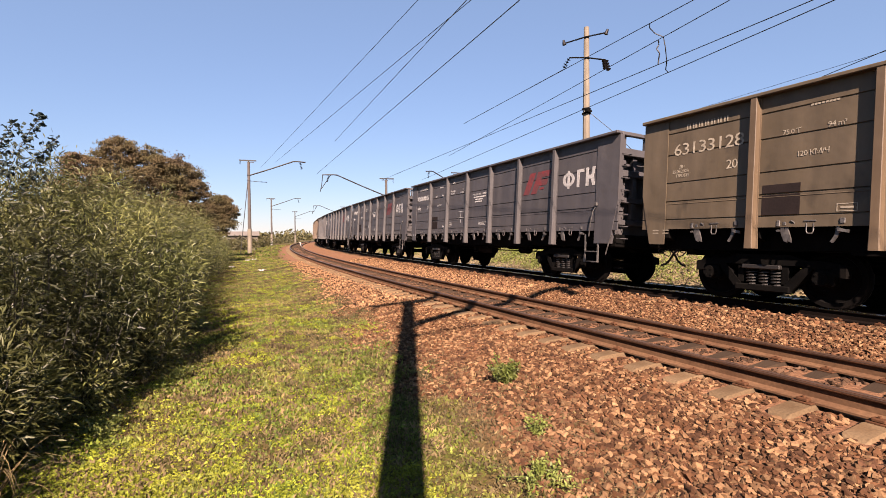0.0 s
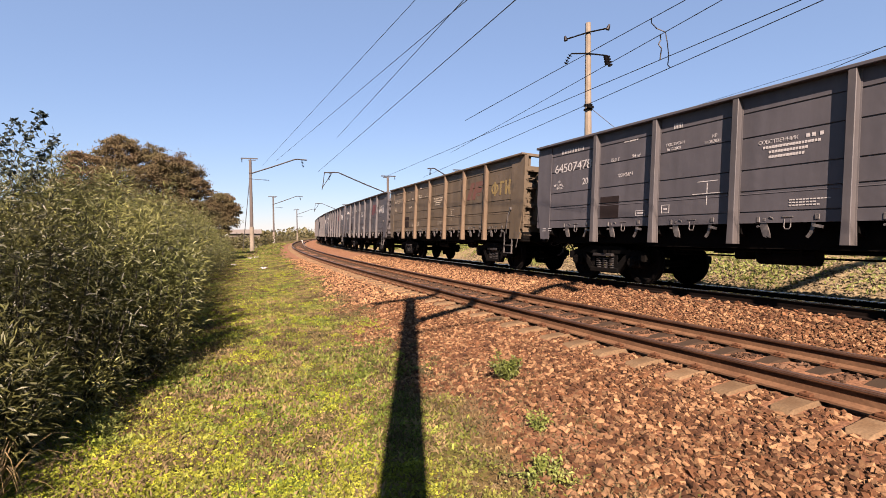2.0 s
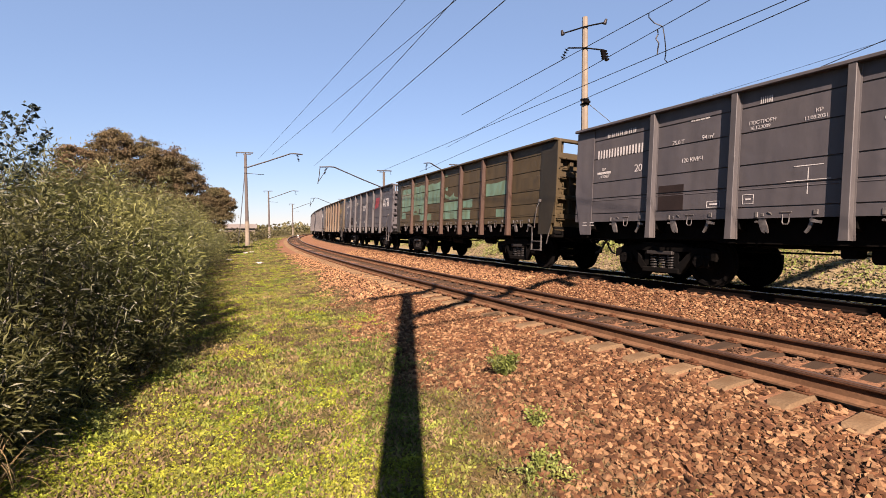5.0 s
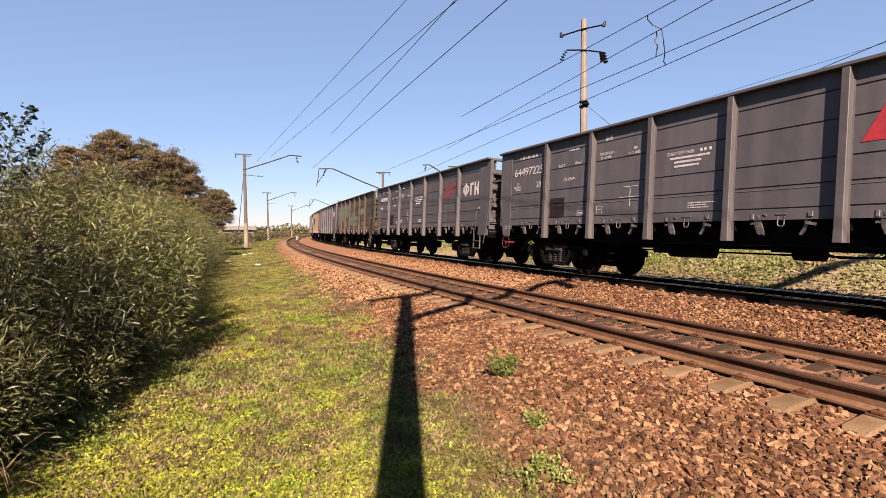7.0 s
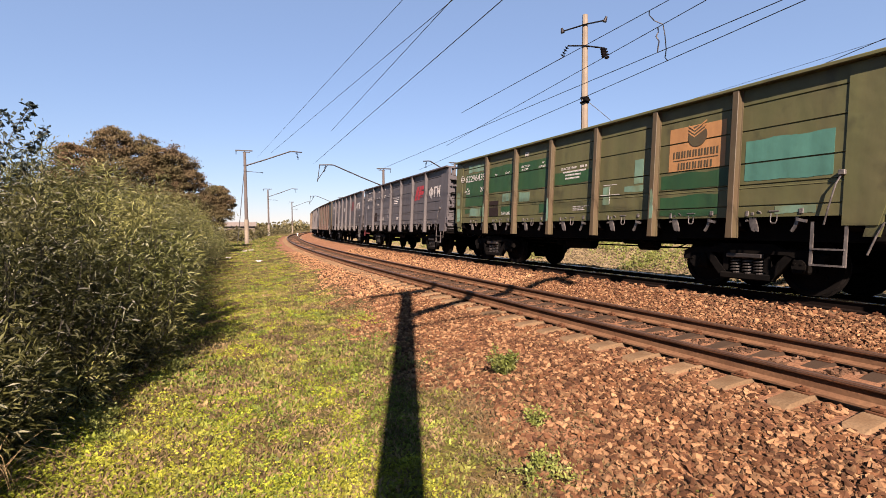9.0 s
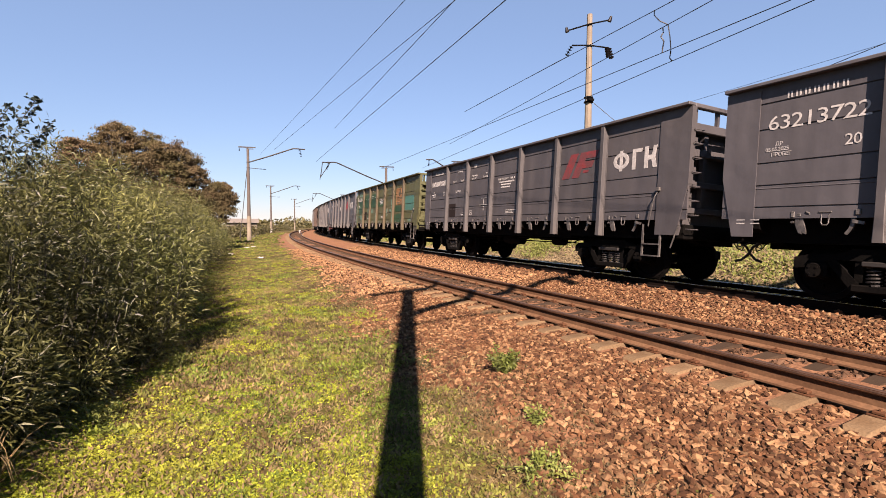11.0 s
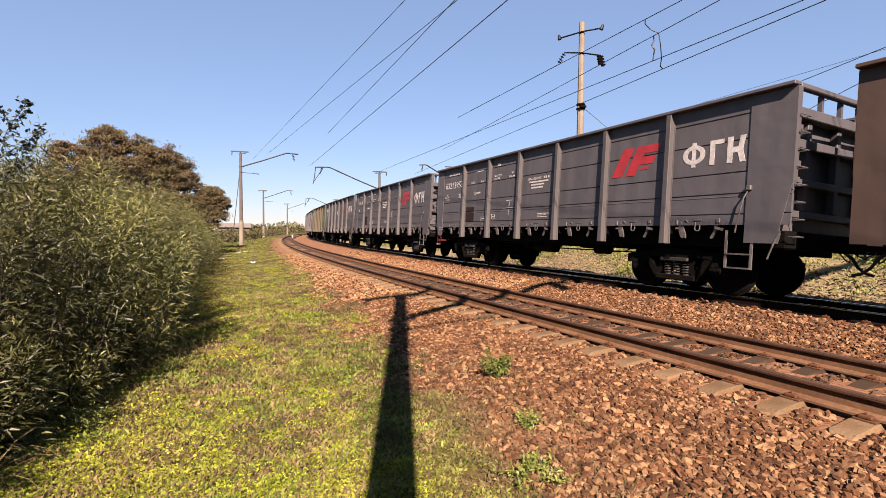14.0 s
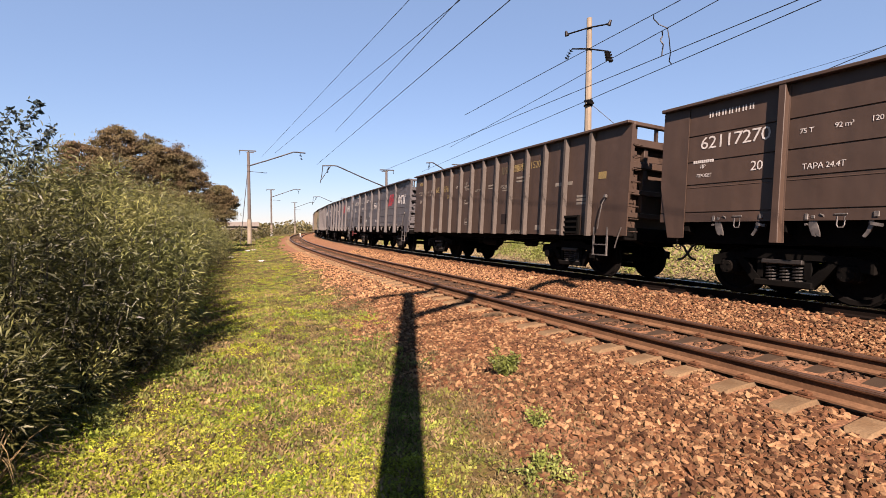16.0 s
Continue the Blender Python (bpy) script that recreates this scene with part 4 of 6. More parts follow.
def panel_span(i):
    """Front and back of side panel i (1 to 7 from the front), between its posts."""
    e = [HALF - 0.82] + [v for p in POSTS for v in (p + 0.12, p - 0.12)] + [-HALF + 0.87]
    return e[2 * i - 2], e[2 * i - 1]


def ring_mark(wagon, mat, y, z, r, x):
    """A thin painted ring."""
    bm = bmesh.new()
    n = 20
    for i in range(n):
        a, b = 2 * math.pi * i / n, 2 * math.pi * (i + 1) / n
        prism(bm, [(y + r * math.cos(a), z + r * math.sin(a)), (y + r * math.cos(b), z + r * math.sin(b)), (y + 0.82 * r * math.cos(b), z + 0.82 * r * math.sin(b)), (y + 0.82 * r * math.cos(a), z + 0.82 * r * math.sin(a))], "x", x, x + 0.005)
    part("round_mark", bm, mat, wagon, "thin painted ring mark")


def repainted(wagon):
    """Turquoise fields brushed over the rust-brown panels: panel, from and to along it, foot, head, raggedness."""
    for i, k0, k1, z0, z1, ragged in ((1, 0.0, 1.0, 1.98, 3.09, 0.05), (1, 0.0, 0.42, 1.6, 1.98, 0.09), (2, 0.0, 1.0, 1.5, 3.13, 0.07), (2, 0.0, 0.2, 3.13, 3.3, 0.1), (3, 0.0, 1.0, 2.2, 3.14, 0.09), (3, 0.03, 0.3, 1.5, 1.83, 0.04),
                                      (4, 0.0, 1.0, 1.5, 2.24, 0.05), (4, 0.06, 0.62, 2.24, 2.56, 0.16), (4, 0.62, 1.0, 2.24, 2.42, 0.1), (4, 0.08, 0.2, 2.56, 2.86, 0.2), (4, 0.02, 0.17, 3.2, 3.36, 0.08), (5, 0.0, 0.5, 1.9, 2.22, 0.05), (5, 0.0, 0.4, 1.42, 1.9, 0.1), (6, 0.0, 1.0, 2.2, 2.68, 0.09), (6, 0.48, 1.0, 1.5, 1.79, 0.03)):
        a, b = panel_span(i)
        patch(wagon, "paint_patch", TURQUOISE, a + (b - a) * k0, a + (b - a) * k1, z0, z1, 31 * i + int(z0 * 9), "flaking turquoise paint", ragged)
    for i, k0, k1, z0, z1, ragged in ((2, 0.0, 0.58, 1.5, 1.8, 0.04), (2, 0.5, 0.6, 1.8, 2.08, 0.01), (2, 0.08, 0.3, 1.86, 2.0, 0.06), (7, 0.0, 0.9, 1.5, 1.83, 0.05), (7, 0.3, 1.0, 2.24, 2.7, 0.12), (6, 0.0, 0.45, 1.5, 1.83, 0.06), (5, 0.5, 1.0, 2.3, 2.76, 0.1)):
        a, b = panel_span(i)
        patch(wagon, "paint_patch", RUST, a + (b - a) * k0, a + (b - a) * k1, z0, z1, 17 * i + int(z0 * 9), "bare rust-brown field", ragged, x=WALL + 0.0405)
    letters("wagon_number", wagon, FADED, "60797172", 5.9, 2.62, 0.23, x=-1.472, wide=1.15)


def leased(wagon):
    """Deep green bands, a teal field and an orange board with a plain emblem."""
    for mat, i, k0, k1, z0, z1 in ((DEEP_GREEN, 1, 0, 1, 1.86, 3.05), (TURQUOISE, 1, 0.12, 0.9, 3.06, 3.36), (TURQUOISE, 1, 0.25, 0.8, 1.5, 1.84), (DEEP_GREEN, 1, 0.8, 1, 1.5, 1.84), (DEEP_GREEN, 1, 0.0, 0.25, 1.6, 1.84), (DEEP_GREEN, 2, 0, 1, 2.26, 3.12), (DEEP_GREEN, 2, 0.55, 1, 1.5, 1.84), (TURQUOISE, 2, 0.58, 0.95, 1.92, 2.22),
                                   (DEEP_GREEN, 3, 0, 1, 2.23, 3.1), (TURQUOISE, 3, 0.05, 0.4, 1.88, 2.2), (DEEP_GREEN, 3, 0.72, 1, 1.52, 1.83), (DEEP_GREEN, 4, 0, 1, 2.235, 2.6), (TURQUOISE, 5, 0.06, 0.2, 1.62, 2.1), (TURQUOISE, 5, 0.5, 0.85, 1.88, 2.06), (TURQUOISE, 5, 0.68, 0.84, 2.06, 2.62), (DEEP_GREEN, 6, 0, 1, 1.86, 2.2),
                                   (DEEP_GREEN, 6, 0, 0.85, 1.32, 1.76), (TEAL, 7, 0.0, 1.0, 1.88, 2.63), (TURQUOISE, 7, 0.4, 0.85, 1.31, 1.5)):
        a, b = panel_span(i)
        patch(wagon, "paint_band", mat, a + (b - a) * k0, a + (b - a) * k1, z0, z1, 7 * i + int(z0 * 5), "brushed paint field", 0.05)
    for y0, y1, z0, z1 in ((6.42, 6.2, 1.3, 1.9), (6.46, 6.25, 1.9, 2.5)):
        patch(wagon, "paint_band", TURQUOISE, y0, y1, z0, z1, 19, "turquoise brushed field", 0.2, x=1.4875)
    for k in (0, 2, 4):     # turquoise brushed over the feet of every other post
        bm, p = bmesh.new(), POSTS[k]
        prism(bm, [(p + 0.052, 1.3), (p + 0.05, 1.86), (p + 0.03, 1.93), (p + 0.005, 1.9), (p - 0.012, 1.8), (p - 0.03, 1.72), (p - 0.022, 1.6), (p - 0.038, 1.5), (p - 0.02, 1.3)], "x", -SIDE - 0.0035, -SIDE + 0.002)
        part("paint_band", bm, TURQUOISE, wagon, "turquoise brushed field")
    ring_mark(wagon, WHITE, 6.07, 2.9, 0.13, -1.493)
    bars("small_print", wagon, WHITE, 6.13, 2.84, [(0.12, 0)], 0.03, x=-1.488)
    bars("small_print", wagon, WHITE, 6.11, 2.92, [(0.09, 0)], 0.03, x=-1.488)
    patch(wagon, "board", ORANGE, -2.88, -4.07, 2.21, 3.09, 3, "orange painted board", 0.01)
    bm = bmesh.new()
    bmesh.ops.create_cone(bm, cap_ends=True, segments=28, radius1=0.2, radius2=0.2, depth=0.006, matrix=Matrix.Translation((-1.474, -3.5, 2.87)) @ Euler((0, math.pi / 2, 0)).to_matrix().to_4x4())
    emblem = part("emblem", bm, POST_BROWN, wagon, "round brown emblem")
    for k in range(3):
        bm = bmesh.new()
        z = 2.88 + 0.065 * k
        prism(bm, [(-3.31, z + 0.06), (-3.43, z - 0.03), (-3.68, z + 0.11), (-3.68, z + 0.14), (-3.43, z), (-3.31, z + 0.09)], "x", -1.4795, -1.4775)
        part("stripe", bm, ORANGE, emblem)
    bars("board_mark", wagon, POST_BROWN, -2.98, 2.49, [(0.1, 0.022)] * 8, 0.13, x=-1.475)
    bars("board_mark", wagon, POST_BROWN, -3.1, 2.26, [(0.1, 0.024)] * 6, 0.13, x=-1.475)
    bars("board_mark", wagon, POST_BROWN, -2.98, 2.435, [(0.96, 0)], 0.012, x=-1.475)


def tall_lettering(wagon):
    """Writing on the wagon with narrow posts."""
    x = -1.471
    letters("wagon_number", wagon, YELLOW, "683", 4.2, 2.64, 0.255, x)
    letters("wagon_number", wagon, YELLOW, "8765", 3.42, 2.63, 0.25, x)
    letters("line_code", wagon, YELLOW, "20", 3.06, 2.35, 0.17, x)
    for text, y, z, h in (("ДР", 1.45, 2.80, 0.08), ("18.04.2025", 1.55, 2.68, 0.075), ("ПРОБЕГ", 1.48, 2.57, 0.08), ("КР", 1.5, 2.15, 0.075), ("18.04.2033", 1.55, 2.05, 0.075), ("СОБСТВЕННИК", 0.66, 2.47, 0.07), ("22", 4.03, 1.03, 0.11), ("ТАРА", 4.3, 1.03, 0.08), ("ПОСТРОЕН", 6.19, 2.73, 0.066), ("18.04.2017", 6.1, 2.63, 0.066), ("77.0 T", 5.23, 2.68, 0.09), ("92 м³", 4.79, 2.72, 0.09), ("120 КМ/Ч", 4.92, 2.57, 0.075), ("АРЕНДОВ", -1.08, 2.48, 0.08), ("68318765", -1.76, 1.0, 0.12)):
        letters("small_print", wagon, FADED, text, y, z, h, x)
    bm = bmesh.new()
    for y0, y1, z0, z1 in ((1.15, 1.38, 1.3, 1.315), (1.15, 1.38, 1.5, 1.515), (1.15, 1.165, 1.3, 1.5), (1.365, 1.38, 1.3, 1.5), (1.19, 1.34, 1.35, 1.41)):
        box(bm, -1.4705, -1.466, y0, y1, z0, z1)
    part("data_frame", bm, FADED, wagon, "thin pale frame")
    bars("railway_mark", wagon, YELLOW, 6.1, 3.1, [(0.1, 0.04)] * 3, 0.12, x=x)
    for y, z, w, h in ((2.62, 2.78, 0.06, 0.1), (1.85, 2.68, 0.13, 0.02), (0.6, 2.53, 0.5, 0.012),
                       (-0.28, 2.58, 0.2, 0.06), (-0.52, 2.58, 0.25, 0.06), (-0.28, 2.5, 0.5, 0.03), (-1.2, 2.44, 0.45, 0.03), (-1.2, 2.37, 0.4, 0.03), (-2.0, 2.68, 0.7, 0.06), (-2.0, 2.58, 0.6, 0.05), (-3.95, 2.3, 0.7, 0.09), (-4.85, 1.95, 0.5, 0.06), (-4.85, 1.86, 0.45, 0.06), (-4.85, 1.77, 0.55, 0.06),
                       (-3.1, 1.12, 0.4, 0.14), (-3.85, 1.1, 0.45, 0.04)):
        bars("small_print", wagon, FADED, y, z, [(w, 0)], h, x=x)
    ring_mark(wagon, FADED, 5.88, 2.36, 0.085, x)
    bars("small_print", wagon, FADED, 5.93, 2.345, [(0.1, 0)], 0.03, x=x)
    ring_mark(wagon, FADED, 2.2, 2.74, 0.07, x)
    bars("trade_mark", wagon, YELLOW, -1.8, 2.91, [(0.1, 0.03)] * 5, 0.22, x=x)
    letters("trade_number", wagon, YELLOW, "1520", -2.7, 2.92, 0.21, x)
    bars("stencil_square", wagon, STENCIL, -1.2, 1.3, [(0.37, 0)], 0.32, "dark square stencil", x=x)
    bars("trade_mark", wagon, POST_BROWN, -1.1, 2.9, [(0.13, 0.03)] * 3, 0.24, x=x)
    bars("data_plate", wagon, YELLOW, -5.6, 2.35, [(0.26, 0)], 0.17, "small yellow data plate", x=x)
    for y in (-4.35, -5.0):
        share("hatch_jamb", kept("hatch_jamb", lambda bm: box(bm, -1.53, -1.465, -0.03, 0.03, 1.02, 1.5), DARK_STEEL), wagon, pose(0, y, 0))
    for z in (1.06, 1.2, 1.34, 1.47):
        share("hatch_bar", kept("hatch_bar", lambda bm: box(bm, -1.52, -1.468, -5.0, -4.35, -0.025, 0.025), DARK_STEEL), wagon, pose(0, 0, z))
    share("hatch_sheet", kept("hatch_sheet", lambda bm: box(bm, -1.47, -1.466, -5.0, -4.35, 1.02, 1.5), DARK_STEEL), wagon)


SHORTER = {3: (0.985, 0.0), 6: (0.99, 0.0), 10: (0.99, 0.0), 11: (0.985, 0.0)}      # bodies of other makes: length, place ahead
TRAIN = []              # (wagon, its place in the train; 1 is the one whose front the path below follows)
GREY_LABEL = "dark grey steel gondola wagon with white lettering and red emblem"
for place, args in (
        (-7, (GREY_LABEL, GREY, "")), (-6, (GREY_LABEL, GREY, "")), (-5, ("tan-brown dusty steel gondola wagon", TAN, "")),
        (-4, ("dusty brown-grey steel gondola wagon with pale posts", TAN, "")), (-3, (GREY_LABEL, GREY, "")), (-2, (GREY_LABEL, GREY, "")), (-1, (GREY_LABEL, GREY, "")), (0, (GREY_LABEL, GREY, "")),
        (1, ("olive-brown dusty steel gondola wagon with faded yellow lettering", OLIVE, "63133128")), (2, (GREY_LABEL, GREY_NEW, "64507478")),
        (3, ("rust-brown gondola wagon with turquoise repainted panels", RUST, "")), (4, (GREY_LABEL, GREY, "")), (5, (GREY_LABEL, GREY_NEW, "64497225")),
        (6, ("mossy green gondola wagon with deep green band and orange board", GREEN, "62296439")), (7, (GREY_LABEL, GREY, "")), (8, (GREY_LABEL, GREY_NEW, "63213722")),
        (9, (GREY_LABEL, GREY_NEW, "63213953")), (10, ("red-brown gondola wagon with many narrow posts", BROWN, "")), (11, ("brown steel gondola wagon with white number", BROWN, "62117270"))):
    extra = {}
    if place == 1:
        extra = dict(ink=CREAM, mark=YELLOW, emblem=DULL_RED, date="25.09.2023", cross=-1.43, posts_paint=TAN_POST)
    if place == 2:
        extra = dict(date="03.11.2026")
    if place == 8:
        extra = dict(date="05.05.2025", built="25.05.2020", repair="25.05.2030", cross=-1.28)
    if place in (5, 9):
        extra = dict(wheel=True, date="25.05.2026" if place == 9 else "16.12.2025", built="16.12.2009" if place == 5 else "25.05.2020", repair="16.12.2025" if place == 5 else "25.05.2038")
    if place == 3:
        extra = dict(ink=FADED, mark=None, emblem=None, posts_paint=BURNT, plain=True, plate_paint=DARK_OLIVE)
    if place == 6:
        extra = dict(mark=None, emblem=None, posts_paint=POST_BROWN, plates=True, marks=False, load="75т", volume="83 м³", speed=False, date="03.07.2022", cross=-1.3, top_mark=False)
    if place == 10:
        extra = dict(thin=True, posts_paint=PALE_POST)
    if place == 11:
        extra = dict(mark=None, emblem=None, load="75 T", volume="92 m³", rib_rows=[1.47, 2.0, 2.44, 2.94], square=False, tare="ТАРА 24.4Т", marks=False)
    if place < -3:
        extra = dict(fine=False)
    if args[1] is GREY:
        extra["emblem"] = WORN_RED
    if args[1] in (GREY, GREY_NEW):
        extra["posts_paint"] = DUSTY_POST
    made = build_wagon(*args, **extra)
    TRAIN.append((made, place))
    if place in SHORTER:
        for piece in made.children:
            if piece.name.split(".")[0] not in ("bogie", "wheelset"):
                piece.matrix_basis = Matrix.Scale(SHORTER[place][0], 4, (0, 1, 0)) @ piece.matrix_basis
    if place == 3:
        repainted(made)
    if place == 6:
        leased(made)
    if place == 10:
        tall_lettering(made)


WAGON_STEP = 14.15
# the train surges a little on its couplers: seconds, metres ahead of an even run
SURGE = ((0, 0.5, 1, 1.5, 2, 2.5, 3, 3.5, 4, 6.5, 7, 7.5, 8, 8.5, 9, 11.5, 12, 12.5, 13, 13.5, 14, 14.5, 15, 15.5, 16),
         (-0.12, -0.07, 0.04, 0.115, 0.108, -0.105, 0.0, 0.03, 0.037, 0.0, 0.06, 0.1, -0.12, -0.065, -0.04, -0.1, -0.05, 0.04, 0.08, 0.12, -0.1, -0.06, 0.0, 0.07, 0.14))


def train_s(t):
    """Where the front of wagon 1 stands along the line."""
    return 7.185 + 8.914 * t - 0.00666 * t * t + float(np.interp(t, SURGE[0], SURGE[1]))


def motions():
    for wagon, place in TRAIN:
        rows = []
        for k in range(33):
            t = k * 0.5
            c = train_s(t) - 6.375 - WAGON_STEP * (place - 1) + SHORTER.get(place, (1, 0))[1]
            u = TRACK_GAP + GAUGE / 2 - 0.015
            z = FAR_Z + CANT_FAR * GAUGE / 2
            a, b = on_line(c + 4.325, u, z), on_line(c - 4.325, u, z)
            turn = math.degrees(math.atan2(-(a - b).x, (a - b).y))
            m = (a + b) / 2
            rows.append((t, pose(m.x, m.y, m.z, 0, math.degrees(-math.atan(CANT_FAR)), turn)))
        walk(wagon, rows)
    times = [i / 15 for i in range(241)]
    angles = [-math.degrees((train_s(t) - train_s(0)) / 0.478) for t in times]
    for ws, y in WHEELSETS:
        walk(ws, [(t, pose(0, y, 0.478, a, 0, 0)) for t, a in zip(times, angles)])

# ---- masts, poles and wires ----
def insulator(bm, a, b, r=0.07, discs=4):
    a, b = Vector(a), Vector(b)
    rod(bm, a, b, 0.018, sides=6)
    for i in range(discs):
        p = a.lerp(b, (i + 0.5) / discs)
        q = a.lerp(b, (i + 0.85) / discs)
        rod(bm, p, q, r, r * 0.35, sides=10)


def catenary_mast(label, place, turn, height=9.8, reach=6.0, rise=1.7, rod_down=False, drop=1.45, white=False, stay=False, thick=0.075):
    """Tapered round concrete mast with a top cross-arm and a bent bracket over the track (+x)."""
    mast = tagged(new("catenary_mast"), label, "catenary mast", "masts along the railway")
    mast.matrix_basis = pose(*place, 0, 0, turn)
    bm = bmesh.new()
    rod(bm, (0, 0, -0.6), (0, 0, height), 0.21, 0.135, sides=18)
    part("pole", bm, MAST_GREY, mast)
    bm = bmesh.new()
    rod(bm, (0, 0, -0.3), (0, 0, 2.5), 0.245, 0.225, sides=18)
    part("footing", bm, MAST_CONCRETE, mast, "paler concrete footing")
    if white:
        bm = bmesh.new()
        rod(bm, (0, 0, 0), (0, 0, 0.9), 0.255, 0.25, sides=18)
        part("painted_base", bm, WHITE, mast, "white-painted base")
    bm = bmesh.new()
    box(bm, -0.95, 0.8, -0.06, 0.06, height + 0.1, height + 0.22)
    rod(bm, (0, 0, height - 0.3), (0, 0, height + 0.15), 0.06, sides=6)
    box(bm, -0.2, 0.55, -0.04, 0.04, height - 0.05, height + 0.03)
    part("cross_arm", bm, GREY_STEEL, mast)
    if stay:
        bm = bmesh.new()
        rod(bm, (-0.12, 0, height - 2.2), (-0.95, 0, -0.2), 0.035, sides=6)
        part("stay", bm, GREY_STEEL, mast, "thin slanting stay")
    bm = bmesh.new()
    z0 = height - drop
    tube(bm, [(0.1, 0, z0), (reach * 0.35, 0, z0 + rise * 0.42), (reach * 0.78, 0, z0 + rise), (reach * 0.84, 0, z0 + rise + 0.02), (reach, 0, z0 + rise - 0.04)], thick, 6)
    for z in (z0, z0 - 0.6):
        box(bm, -0.17, 0.18, -0.17, 0.17, z - 0.04, z + 0.04, 0.02)
    if rod_down:
        x = reach - 0.05
        tube(bm, [(x, 0, z0 + rise - 0.04), (x + 0.12, 0, z0 + rise - 1.1), (x + 0.3, 0, z0 + rise - 2.0)], 0.045, 5)
        tube(bm, [(x - 0.9, 0, z0 + rise - 0.02), (x + 0.2, 0, z0 + rise - 1.7)], 0.04, 5)
    part("bracket", bm, GREY_STEEL, mast, "bent tubular bracket over the track")
    bm = bmesh.new()
    tube(bm, [(0.15, 0, z0 - 0.62), (1.2, 0, z0 - 0.68)], 0.03, 5)
    part("lower_rod", bm, GREY_STEEL, mast)
    bm = bmesh.new()
    insulator(bm, (1.2, 0, z0 - 0.68), (1.85, 0, z0 - 0.72), 0.08, 5)
    part("insulator", bm, INSULATOR, mast)
    bm = bmesh.new()
    insulator(bm, (reach * 0.9, 0, z0 + rise - 0.06), (reach * 0.93, 0, z0 + rise - 0.85), 0.14, 5)
    part("insulator", bm, INSULATOR, mast)
    bm = bmesh.new()
    insulator(bm, (-0.85, 0, height + 0.1), (-0.87, 0, height - 0.28), 0.07, 3)
    part("insulator", bm, INSULATOR, mast)
    return mast


def mast_at(label, s, u, **kw):
    p = on_line(s, u)
    flip = 180 if u > 3 else 0
    return catenary_mast(label, (p.x, p.y, float(ground_z(np.array([p.x]), np.array([p.y]))[0]) + kw.pop("up", 0.0)), math.degrees(heading(s)) + flip, **kw)


MAST_LABEL = "round concrete catenary mast with cross-arm and tubular bracket"
# this one stands just behind the camera and throws the long shadow
catenary_mast(MAST_LABEL, (-5.56, -1.2, lift(-5.56, -1.2)), 0.5, height=9.65, drop=1.9, reach=4.8, thick=0.12)
mast_at(MAST_LABEL, 56.4, -4.28, up=0.25, stay=True)
mast_at(MAST_LABEL, 107.1, -5.05, white=True)
mast_at(MAST_LABEL, 160, -4.9)
mast_at(MAST_LABEL, 57, 11.1, up=-0.83, height=8.5, reach=7.5, rod_down=True, drop=1.9, rise=2.3)
mast_at(MAST_LABEL, 122, 10.4, up=-0.79, height=9.0, reach=7.3, rod_down=True, drop=1.9, rise=2.3)
mast_at(MAST_LABEL, -3.9, 9.6, up=-0.54, height=9.6, reach=7.4, rod_down=True, thick=0.15, rise=0.3, drop=0.6)
mast_at(MAST_LABEL, 58, 20.6, up=-0.48, height=8.9, reach=4.2)


